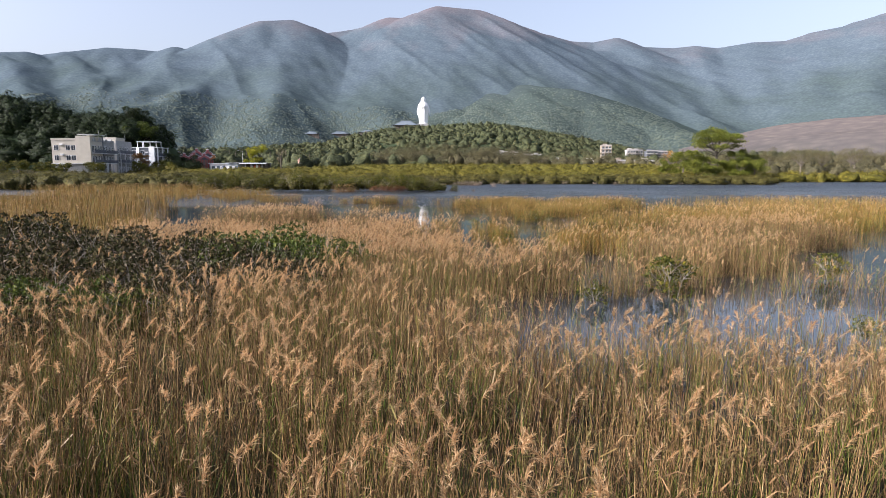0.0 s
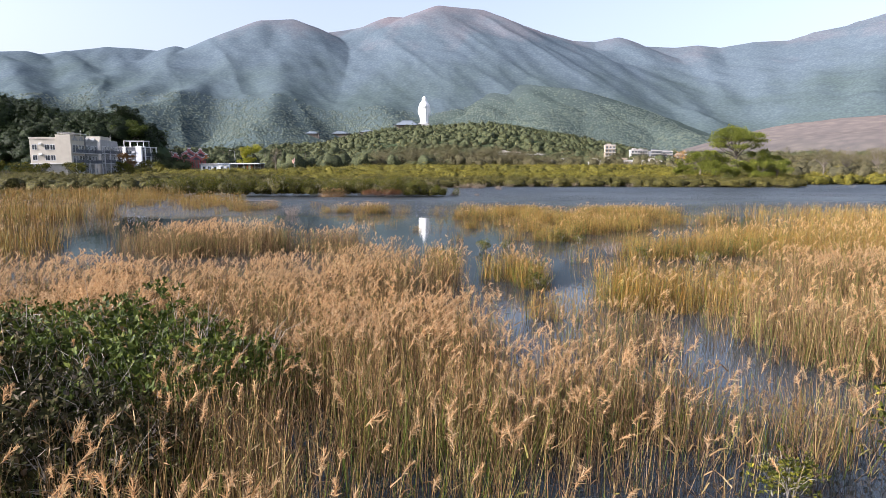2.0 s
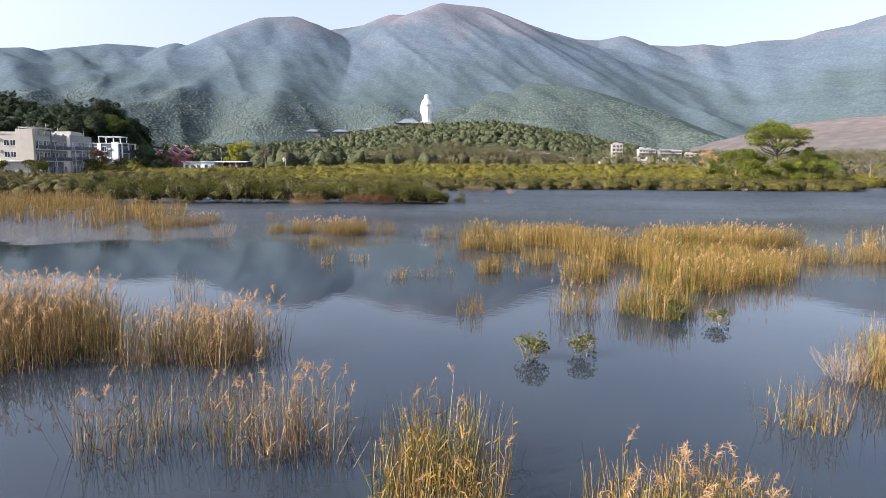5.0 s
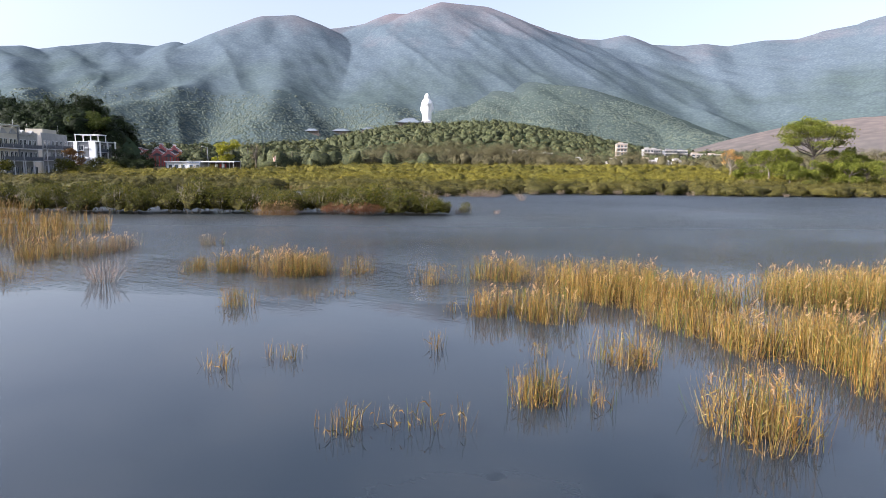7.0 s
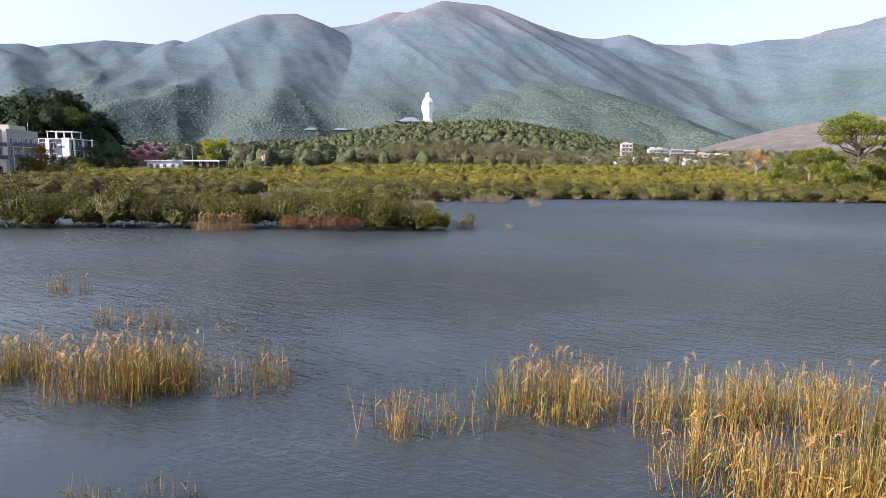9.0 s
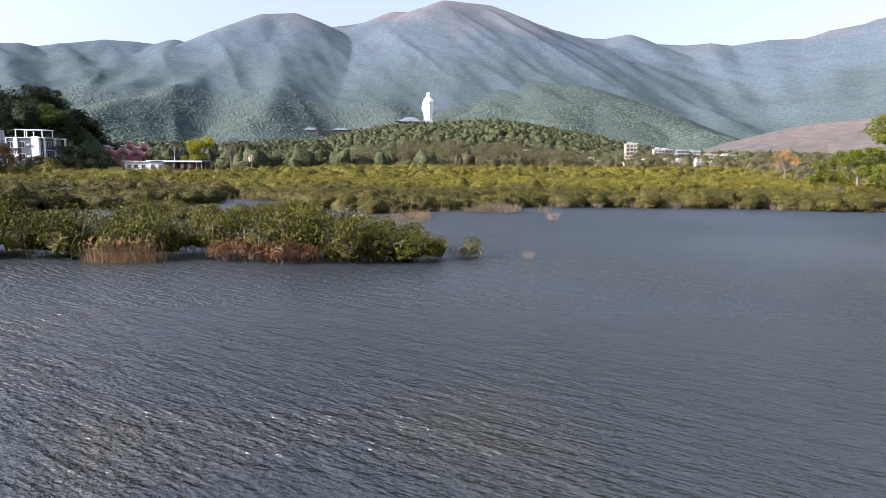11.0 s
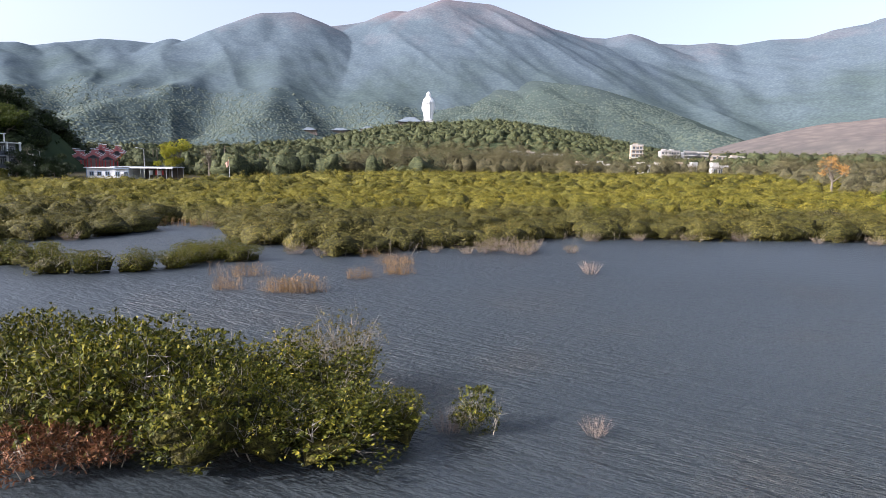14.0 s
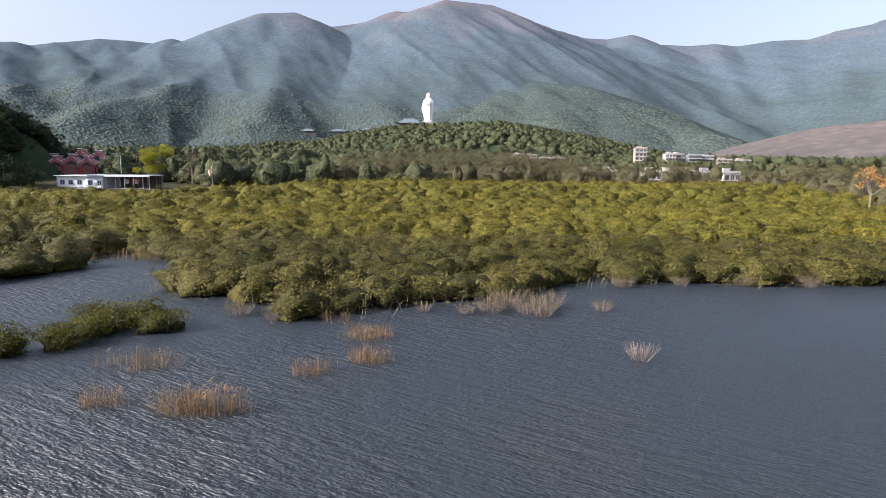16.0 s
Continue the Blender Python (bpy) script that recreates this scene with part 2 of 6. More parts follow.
def hill_material(name, woods, scrub, bare, split, size):
    """A hillside: woods with their crowns' fine relief and painted gap shade, scrub, and bare reddish ground on the
    upper slopes.
    """
    n = Nodes(name, rough=1.0, spec=0.0)
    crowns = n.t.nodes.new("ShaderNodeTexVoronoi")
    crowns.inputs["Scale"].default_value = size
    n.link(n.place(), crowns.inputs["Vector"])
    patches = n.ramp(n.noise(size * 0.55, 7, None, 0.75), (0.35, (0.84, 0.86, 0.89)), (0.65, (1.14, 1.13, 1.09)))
    # shade between the crowns goes into the colour: light tops, dark gaps
    crown_shade = n.ramp(crowns.outputs["Distance"], (0.05, (1.18, 1.18, 1.12)), (0.65, (0.72, 0.75, 0.80)))
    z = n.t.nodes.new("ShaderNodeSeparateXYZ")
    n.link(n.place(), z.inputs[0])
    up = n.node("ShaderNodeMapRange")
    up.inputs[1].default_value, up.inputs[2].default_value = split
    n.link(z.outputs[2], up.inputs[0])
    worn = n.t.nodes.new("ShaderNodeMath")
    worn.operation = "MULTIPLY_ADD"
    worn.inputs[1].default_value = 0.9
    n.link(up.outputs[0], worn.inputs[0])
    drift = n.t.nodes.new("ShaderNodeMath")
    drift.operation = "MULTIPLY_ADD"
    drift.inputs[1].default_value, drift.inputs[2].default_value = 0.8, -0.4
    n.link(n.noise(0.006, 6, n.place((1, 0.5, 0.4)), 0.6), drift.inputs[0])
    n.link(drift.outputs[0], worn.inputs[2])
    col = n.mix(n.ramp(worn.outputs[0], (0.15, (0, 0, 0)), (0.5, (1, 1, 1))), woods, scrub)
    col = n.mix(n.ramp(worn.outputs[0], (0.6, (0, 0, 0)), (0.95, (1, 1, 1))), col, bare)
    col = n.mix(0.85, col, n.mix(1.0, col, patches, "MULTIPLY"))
    col = n.mix(0.6, col, n.mix(1.0, col, crown_shade, "MULTIPLY"))
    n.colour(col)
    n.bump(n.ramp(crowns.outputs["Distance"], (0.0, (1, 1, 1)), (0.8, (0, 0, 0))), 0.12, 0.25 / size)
    return n.mat


M_WATER = water_material()
M_GROUND = ground_material()

# ---- building blocks ----


def sheet(name, verts, faces, material, parent=None, label="", smooth=False):
    """One mesh object out of arrays: verts (n, 3) and faces (m, 3 or 4)."""
    verts, faces = np.ascontiguousarray(verts, np.float32), np.ascontiguousarray(faces, np.int32)
    me = bpy.data.meshes.new(name)
    k = faces.shape[1]
    me.vertices.add(len(verts))
    me.vertices.foreach_set("co", verts.ravel())
    me.loops.add(faces.size)
    me.loops.foreach_set("vertex_index", faces.ravel())
    me.polygons.add(len(faces))
    me.polygons.foreach_set("loop_start", np.arange(0, faces.size, k, dtype=np.int32))
    me.update(calc_edges=True)
    if smooth:
        me.polygons.foreach_set("use_smooth", np.ones(len(faces), bool))
    me.materials.append(material)
    ob = new(name, me)
    ob.parent = parent
    if label:
        tagged(ob, label)
    return ob


def part(name, bm, material, parent=None, label=""):
    me = bpy.data.meshes.new(name)
    bm.to_mesh(me)
    bm.free()
    me.materials.append(material)
    ob = new(name, me)
    ob.parent = parent
    if label:
        tagged(ob, label)
    return ob


def box(bm, x0, x1, y0, y1, z0, z1, bevel=0.0):
    made = bmesh.ops.create_cube(bm, size=1.0)["verts"]
    bmesh.ops.transform(bm, verts=made, matrix=Matrix.LocRotScale(((x0 + x1) / 2, (y0 + y1) / 2, (z0 + z1) / 2), None, (x1 - x0, y1 - y0, z1 - z0)))
    if bevel:
        edges = list({e for v in made for e in v.link_edges})
        bmesh.ops.bevel(bm, geom=edges, offset=bevel, segments=1, affect="EDGES")
    return bm


def rod(bm, a, b, ra, rb, sides=6):
    a, b = Vector(a), Vector(b)
    made = bmesh.ops.create_cone(bm, cap_ends=True, segments=sides, radius1=ra, radius2=rb, depth=(b - a).length)["verts"]
    bmesh.ops.transform(bm, verts=made, matrix=Matrix.Translation((a + b) / 2) @ (b - a).to_track_quat("Z", "Y").to_matrix().to_4x4())
    return bm


def thing(name, label, category, at=None, group="", kind=""):
    """An Empty at the base of a thing, to parent its parts."""
    ob = new(name)
    ob.empty_display_size = 0.2
    if at is not None:
        ob.matrix_basis = Matrix.Translation((0, 0, lift(at.translation.y))) @ at
    return tagged(ob, label, category, group, kind)


def cards(rng, at, along, length, width, taper=0.25, normal=None, bend=0.0):
    """Thin blades as quads: from at, along a way, with a width; taper narrows the tip. Returns verts, faces."""
    n = len(at)
    side = np.cross(along, rng.normal(size=(n, 3)) if normal is None else normal)
    side /= np.linalg.norm(side, axis=1)[:, None] + 1e-9
    half = (width / 2)[:, None] * side
    tip = at + along * length[:, None]
    tip[:, 2] -= bend * length
    v = np.stack([at - half, at + half, tip + half * taper, tip - half * taper], 1).reshape(-1, 3)
    return v, np.arange(4 * n).reshape(n, 4)


def tri_leaves(rng, at, along, length, width, normal=None):
    n = len(at)
    side = np.cross(along, rng.normal(size=(n, 3)) if normal is None else normal)
    side /= np.linalg.norm(side, axis=1)[:, None] + 1e-9
    half = (width / 2)[:, None] * side
    v = np.stack([at - half, at + half, at + along * length[:, None]], 1).reshape(-1, 3)
    return v, np.arange(3 * n).reshape(n, 3)


def diamonds(rng, at, along, length, width, normal=None):
    """Leaves as slightly folded diamonds."""
    n = len(at)
    side = np.cross(along, rng.normal(size=(n, 3)) if normal is None else normal)
    side /= np.linalg.norm(side, axis=1)[:, None] + 1e-9
    half = (width / 2)[:, None] * side
    mid = at + along * (0.5 * length)[:, None]
    mid[:, 2] += 0.08 * length
    v = np.stack([at, mid - half, at + along * length[:, None], mid + half], 1).reshape(-1, 3)
    return v, np.arange(4 * n).reshape(n, 4)


def unit(v):
    return v / (np.linalg.norm(v, axis=-1, keepdims=True) + 1e-9)


def stack(pieces):
    """Joins (verts, faces) pairs of one face size."""
    out_v, out_f, base = [], [], 0
    for v, f in pieces:
        out_v.append(v)
        out_f.append(f + base)
        base += len(v)
    return np.concatenate(out_v), np.concatenate(out_f)


def wave(x, y, s, k=0):
    """A cheap smooth noise of about -1 to 1, with features of about s metres."""
    x, y = np.asarray(x, float) / s, np.asarray(y, float) / s
    return (np.sin(1.7 * x + 0.9 * y + 1.3 * k) + np.sin(-1.1 * x + 1.9 * y + 2.1 + k) + np.sin(2.9 * x + 2.3 * y + 0.7 * k + np.sin(1.3 * y)) * 0.7
            + np.sin(4.7 * x - 3.9 * y + 4 + k) * 0.45) / 3.15


def fractal(x, y, s, octaves=4, seed=0):
    """Smooth value noise of about -1 to 1: features of s metres, then halves."""
    x, y = np.asarray(x, float), np.asarray(y, float)
    table = np.random.default_rng(seed).uniform(-1, 1, (64, 64))
    out, amp = np.zeros(np.shape(x)), 1.0
    for k in range(octaves):
        u, v = x / s * 2 ** k + 17.3 * k, y / s * 2 ** k + 9.1 * k
        i, j = np.floor(u).astype(int), np.floor(v).astype(int)
        a, b = u - i, v - j
        a, b = a * a * (3 - 2 * a), b * b * (3 - 2 * b)
        t = lambda di, dj: table[(i + di) % 64, (j + dj) % 64]
        out += amp * ((t(0, 0) * (1 - a) + t(1, 0) * a) * (1 - b) + (t(0, 1) * (1 - a) + t(1, 1) * a) * b)
        amp *= 0.5
    return out / 1.6


def domes(rng, at, r, h, sides=7, rings=3):
    """Low lumpy domes, one a crown: the body under the leaves."""
    n = len(at)
    a = np.arange(sides) / sides * 2 * np.pi
    e = np.linspace(-0.35, 1.2, rings)
    unitv = np.concatenate([np.stack([np.cos(a) * np.cos(t), np.sin(a) * np.cos(t), np.full(sides, np.sin(t))], 1) for t in e] + [np.array([[0, 0, 1.0]])])
    m = len(unitv)
    v = unitv[None] * rng.uniform(0.78, 1.12, (n, m, 1)) * np.stack([r, r, h], 1)[:, None] + at[:, None]
    f = []
    for k in range(rings - 1):
        for q in range(sides):
            i, j = k * sides + q, k * sides + (q + 1) % sides
            f += [(i, j, j + sides), (i, j + sides, i + sides)]
    for q in range(sides):
        f.append(((rings - 1) * sides + q, (rings - 1) * sides + (q + 1) % sides, m - 1))
    f = np.array(f)
    return v.reshape(-1, 3), (np.arange(n)[:, None, None] * m + f[None]).reshape(-1, 3)


def stems(rng, base, top, width, rows=3, bow=None):
    """Bent stalks as strips of rows quads, from base to top."""
    n = len(base)
    az = rng.uniform(0, np.pi, n)
    side = np.stack([np.cos(az), np.sin(az), np.zeros(n)], 1) * (width / 2)[:, None]
    t = np.linspace(0, 1, rows + 1)
    lean = top - base
    ring = []
    for s in t:
        p = base + lean * s
        if bow is not None:
            p = p + bow * (s * s - s)[..., None] if np.ndim(s) else p + bow * (s * s - s)
        w = 1 - 0.55 * s
        ring += [p - side * w, p + side * w]
    v = np.stack(ring, 1)
    k = 2 * (rows + 1)
    f = np.array([[2 * r, 2 * r + 1, 2 * r + 3, 2 * r + 2] for r in range(rows)])
    faces = (np.arange(n)[:, None, None] * k + f[None]).reshape(-1, 4)
    return v.reshape(-1, 3), faces

# ---- ground, water, hills ----


def smooth(a, b, x):
    t = np.clip((x - a) / (b - a), 0, 1)
    return t * t * (3 - 2 * t)


def shore(x):
    """Where the far bank begins."""
    x = np.asarray(x, float)
    return 137.3 + 5 * np.exp(-((x - 22) / 22) ** 2) - 8 * np.exp(-((x + 6) / 11) ** 2) + 13 * np.exp(-((x + 24) / 6.5) ** 2) - 4 * smooth(45, 100, x) - 7 * smooth(-28, -34, x) - 22 * smooth(-36, -50, x)


def lift(y):
    """The plain climbs gently towards the hills."""
    return 0.0118 * np.maximum(0, y - 150)


def land(x, y):
    """Height of the marsh bed and of the flat land round it."""
    z = -0.45 + 0.75 * smooth(55, 90, y - shore(x)) + 0.9 * smooth(205, 232, y)
    z += 0.8 * smooth(160, 185, y) * smooth(-84, -92, x)
    z += 3.0 * smooth(300, 700, y)
    z += 0.35 * smooth(-2.0, -7.0, x) * smooth(25, 19, y) * smooth(4, 10, y)
    z += 0.5 * smooth(17, 14, y) * (1 - smooth(-0.5, 2.0, x) * smooth(9.0, 11.0, y)) * smooth(-1, 3, y)
    return z + lift(y) + 0.08 * wave(x, y, 6)


def polar(angles, radii, height):
    a, r = np.meshgrid(np.radians(angles), radii)
    x, y = r * np.sin(a), r * np.cos(a)
    v = np.stack([x, y, height(x, y, a, r)], -1).reshape(-1, 3)
    n, m = r.shape
    i = (np.arange(n - 1)[:, None] * m + np.arange(m - 1)[None]).ravel()
    return v, np.stack([i, i + 1, i + m + 1, i + m], 1)


def ground_height(x, y, a, r):
    return land(x, y) + 0 * r


v, f = polar(np.concatenate([np.linspace(-180, -52, 33), np.linspace(-50, 50, 201), np.linspace(52, 180, 33)]), np.concatenate([[0.3], np.geomspace(2, 5200, 190)]), ground_height)
tagged(sheet("ground", v, f, M_GROUND, smooth=True), "dark marsh mud and low grass, flat to the hills", "ground", kind="structure")

bm = bmesh.new()
bmesh.ops.create_grid(bm, x_segments=2, y_segments=2, size=1, matrix=Matrix.Translation((0, 85, 0)) @ Matrix.Diagonal((260, 140, 1, 1)))
tagged(part("water", bm, M_WATER), "dark brackish water, calm among reeds and rippled by wind", "water", kind="structure")

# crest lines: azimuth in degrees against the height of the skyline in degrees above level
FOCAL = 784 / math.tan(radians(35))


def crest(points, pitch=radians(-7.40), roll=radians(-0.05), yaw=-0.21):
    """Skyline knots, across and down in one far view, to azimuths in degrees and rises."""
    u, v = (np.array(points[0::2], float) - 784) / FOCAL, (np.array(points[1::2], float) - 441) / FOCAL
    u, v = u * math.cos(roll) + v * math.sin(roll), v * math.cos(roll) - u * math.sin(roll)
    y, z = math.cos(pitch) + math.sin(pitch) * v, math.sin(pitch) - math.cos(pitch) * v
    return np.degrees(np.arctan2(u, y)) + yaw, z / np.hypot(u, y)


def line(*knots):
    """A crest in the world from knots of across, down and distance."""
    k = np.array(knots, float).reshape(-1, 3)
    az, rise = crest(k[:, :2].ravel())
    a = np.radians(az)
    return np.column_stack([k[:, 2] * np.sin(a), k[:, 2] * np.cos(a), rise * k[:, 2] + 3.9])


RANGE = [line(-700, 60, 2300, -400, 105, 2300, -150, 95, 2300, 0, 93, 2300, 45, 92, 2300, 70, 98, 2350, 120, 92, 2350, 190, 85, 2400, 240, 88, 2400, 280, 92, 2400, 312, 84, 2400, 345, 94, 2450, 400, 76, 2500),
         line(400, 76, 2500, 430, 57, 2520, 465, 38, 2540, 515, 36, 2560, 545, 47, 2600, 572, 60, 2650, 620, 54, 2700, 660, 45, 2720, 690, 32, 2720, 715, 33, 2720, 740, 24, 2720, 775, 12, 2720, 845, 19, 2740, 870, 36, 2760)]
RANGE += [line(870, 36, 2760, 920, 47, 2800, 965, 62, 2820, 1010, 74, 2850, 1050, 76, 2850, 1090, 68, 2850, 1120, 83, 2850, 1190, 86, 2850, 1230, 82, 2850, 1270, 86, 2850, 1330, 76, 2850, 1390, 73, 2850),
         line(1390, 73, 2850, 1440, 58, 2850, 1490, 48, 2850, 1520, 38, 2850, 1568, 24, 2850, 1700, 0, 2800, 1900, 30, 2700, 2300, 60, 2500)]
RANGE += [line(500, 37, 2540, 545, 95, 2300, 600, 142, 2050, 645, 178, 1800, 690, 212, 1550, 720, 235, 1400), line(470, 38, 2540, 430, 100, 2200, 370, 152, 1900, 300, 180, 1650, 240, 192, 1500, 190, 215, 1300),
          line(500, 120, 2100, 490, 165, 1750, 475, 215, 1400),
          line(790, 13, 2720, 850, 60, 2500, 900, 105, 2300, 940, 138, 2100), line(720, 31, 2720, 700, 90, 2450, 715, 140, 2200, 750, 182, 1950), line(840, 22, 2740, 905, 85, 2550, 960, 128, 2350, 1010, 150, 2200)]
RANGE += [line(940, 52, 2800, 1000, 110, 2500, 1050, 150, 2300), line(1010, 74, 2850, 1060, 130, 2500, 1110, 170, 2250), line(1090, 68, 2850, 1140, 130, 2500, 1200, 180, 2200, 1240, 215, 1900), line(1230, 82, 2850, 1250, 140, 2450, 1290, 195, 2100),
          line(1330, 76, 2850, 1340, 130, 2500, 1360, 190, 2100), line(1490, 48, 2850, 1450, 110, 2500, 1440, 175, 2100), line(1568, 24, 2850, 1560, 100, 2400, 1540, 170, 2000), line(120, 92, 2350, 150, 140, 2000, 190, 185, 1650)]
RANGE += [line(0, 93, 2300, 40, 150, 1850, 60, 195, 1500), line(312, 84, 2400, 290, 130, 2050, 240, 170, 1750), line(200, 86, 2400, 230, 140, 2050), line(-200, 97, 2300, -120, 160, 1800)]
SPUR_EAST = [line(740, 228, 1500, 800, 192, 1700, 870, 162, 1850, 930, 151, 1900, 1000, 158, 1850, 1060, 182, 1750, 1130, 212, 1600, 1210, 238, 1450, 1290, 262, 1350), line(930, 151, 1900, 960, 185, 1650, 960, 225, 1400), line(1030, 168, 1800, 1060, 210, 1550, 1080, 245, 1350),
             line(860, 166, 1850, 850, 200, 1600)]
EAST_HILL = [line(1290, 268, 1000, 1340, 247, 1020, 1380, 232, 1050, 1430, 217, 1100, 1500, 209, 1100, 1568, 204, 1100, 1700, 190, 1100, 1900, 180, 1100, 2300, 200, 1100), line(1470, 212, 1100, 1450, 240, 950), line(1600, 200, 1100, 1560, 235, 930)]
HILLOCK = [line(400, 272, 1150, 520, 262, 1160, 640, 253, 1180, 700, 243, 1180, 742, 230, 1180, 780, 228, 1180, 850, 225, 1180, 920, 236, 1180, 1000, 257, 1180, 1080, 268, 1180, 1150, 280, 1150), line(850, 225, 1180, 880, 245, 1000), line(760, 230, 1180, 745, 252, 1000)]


def massif(crests, fall, seed, rough, soft, skyline=1, foot=2.0):
    """A height field: the highest of all crests, each falling away to both sides, worn by gullies."""
    def height(x, y, a=None, r=None):
        near = np.full(np.shape(x), 1e9)
        backs = []
        for n, c in enumerate(crests):
            z = np.full(np.shape(x), foot, float)
            for p, q in zip(c[:-1], c[1:]):
                ex, ey = q[0] - p[0], q[1] - p[1]
                t = np.clip(((x - p[0]) * ex + (y - p[1]) * ey) / (ex * ex + ey * ey), 0, 1)
                d = np.hypot(x - p[0] - t * ex, y - p[1] - t * ey)
                if n < skyline:
                    near = np.minimum(near, d)
                z = np.maximum(z, p[2] + t * (q[2] - p[2]) - fall * (np.sqrt(d * d + soft * soft) - soft))
            backs.append(z)
        backs = np.array(backs)
        top = backs.max(0)
        # hollows between the spurs fill up softly
        soft_top = top + 18 * np.log(np.exp((backs - top) / 18).sum(0)) - 18 * np.log(len(crests)) * np.exp(-(top - foot) / 40)
        z = top + (soft_top - top) * np.clip((near - 60) / 200, 0, 1)
        away = np.clip(near / 220, 0.02, 1) * np.clip((z - foot) / 60, 0, 1)
        worn = 1 - 2 * np.abs(fractal(x, y, 330, 4, seed))
        # ribs and gullies that run slantwise down to the plain
        rib = 1 - 2 * np.abs(fractal(x + 0.42 * (y - 2000), 0.2 * y, 150, 3, seed + 3))
        return z + away * rough * (0.3 * worn + 0.5 * rib + 0.4 * fractal(x, y, 120, 4, seed + 1))
    return height


# haze is mixed into the range and spur colours, paler higher up
M_HAZYRANGE = hill_material("hazed_range_slope", (0.065, 0.086, 0.086), (0.086, 0.110, 0.130), (0.142, 0.128, 0.138), (20, 640), 0.11)
M_HAZYSPUR = hill_material("hazed_spur_slope", (0.060, 0.078, 0.070), (0.074, 0.092, 0.092), (0.104, 0.100, 0.096), (120, 420), 0.12)
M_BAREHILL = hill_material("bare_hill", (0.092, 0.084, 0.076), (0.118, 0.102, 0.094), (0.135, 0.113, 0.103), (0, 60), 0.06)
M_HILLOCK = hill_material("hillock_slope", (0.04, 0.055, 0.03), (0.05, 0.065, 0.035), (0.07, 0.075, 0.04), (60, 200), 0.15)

RIDGES = {}
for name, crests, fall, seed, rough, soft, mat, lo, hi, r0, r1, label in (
    ("backdrop_range", RANGE, 0.5, 1, 15, 22, M_HAZYRANGE, -50, 50, 1150, 3200, "hazy mountain range with gullied slopes, wooded below and bare above"),
    ("backdrop_spur", SPUR_EAST, 0.42, 7, 12, 40, M_HAZYSPUR, -14, 30, 1150, 2250, "hazy wooded spur in front of the range"),
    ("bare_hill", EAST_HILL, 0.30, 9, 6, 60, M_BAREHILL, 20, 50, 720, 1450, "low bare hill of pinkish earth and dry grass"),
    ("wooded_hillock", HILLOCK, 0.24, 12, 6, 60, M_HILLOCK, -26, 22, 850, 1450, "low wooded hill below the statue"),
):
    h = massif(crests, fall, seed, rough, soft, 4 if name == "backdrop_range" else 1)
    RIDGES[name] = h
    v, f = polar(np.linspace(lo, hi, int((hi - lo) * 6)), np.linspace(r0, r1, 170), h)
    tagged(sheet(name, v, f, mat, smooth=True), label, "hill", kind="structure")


def hill_west(x, y):
    """The dark wooded knoll behind the flats."""
    d = -118 - 0.62 * np.maximum(0, y - 285) - x + 4 * wave(x, y, 22)
    return 1.2 + lift(y) + (16 * smooth(-8, 14, d) + 14 * smooth(8, 110, d)) * smooth(228, 270, y) * smooth(520, 400, y)


xs, ys = np.meshgrid(np.linspace(-420, -84, 60), np.linspace(212, 520, 50))
v = np.stack([xs, ys, hill_west(xs, ys) - 0.6], -1).reshape(-1, 3)
i = (np.arange(49)[:, None] * 60 + np.arange(59)[None]).ravel()
tagged(sheet("hill_west", v, np.stack([i, i + 1, i + 61, i + 60], 1), M_HILLOCK, smooth=True), "steep knoll under dark broadleaf wood", "hill", kind="structure")

# ---- plants ----
# reed beds: centre x, y, half-width, half-depth, density, height, share of plumes, share of green
BEDS = [
    (1.3, 20.1, 3.18, 1.12, 1, 1.44, 0.8, 0.5), (4.1, 24.1, 1.63, 0.6, 0.9, 1.2, 0.6, 0.6), (9.9, 24.5, 2.84, 2.75, 1, 1.36, 0.5, 0.6), (3.2, 27.2, 1.03, 0.43, 0.9, 0.96, 0.2, 1), (-11, 27.3, 4.3, 2.41, 1, 1.5, 0.9, 0.3),
    (-5.2, 28.4, 4.21, 1.72, 1, 1.44, 0.9, 0.4), (7.3, 29.4, 2.49, 1.81, 1, 1.28, 0.4, 0.6), (-5.4, 30.5, 1.12, 0.43, 0.9, 1.36, 0.9, 0.3), (5.8, 30.8, 0.44, 0.3, 0.77, 0.96, 0.4, 0.4), (-2.6, 31, 1.55, 0.77, 1, 1.36, 0.9, 0.35),
]
BEDS += [
    (15, 31, 4.3, 2.58, 1, 1.5, 0.6, 0.5), (-1.5, 31.5, 2.06, 1.38, 1, 1.44, 0.9, 0.4), (3, 32.1, 0.52, 0.86, 0.9, 1.04, 0.3, 0.9), (2.1, 33.4, 0.6, 0.6, 0.9, 1.12, 0.4, 0.7), (2.6, 33.6, 1.12, 1.29, 0.9, 1.12, 0.4, 0.6),
    (6.9, 34.1, 1.12, 0.43, 0.9, 1.04, 0.1, 0.94), (-0, 35.2, 0.86, 1.46, 0.8, 1.2, 0.14, 0.94), (-3.4, 36.7, 1.9, 0.8, 0.5, 1.2, 0.6, 0.54), (-27, 37, 8, 9, 1, 1.6, 0.8, 0.3), (5.9, 37.6, 0.86, 0.34, 0.8, 0.96, 0.14, 0.68),
]
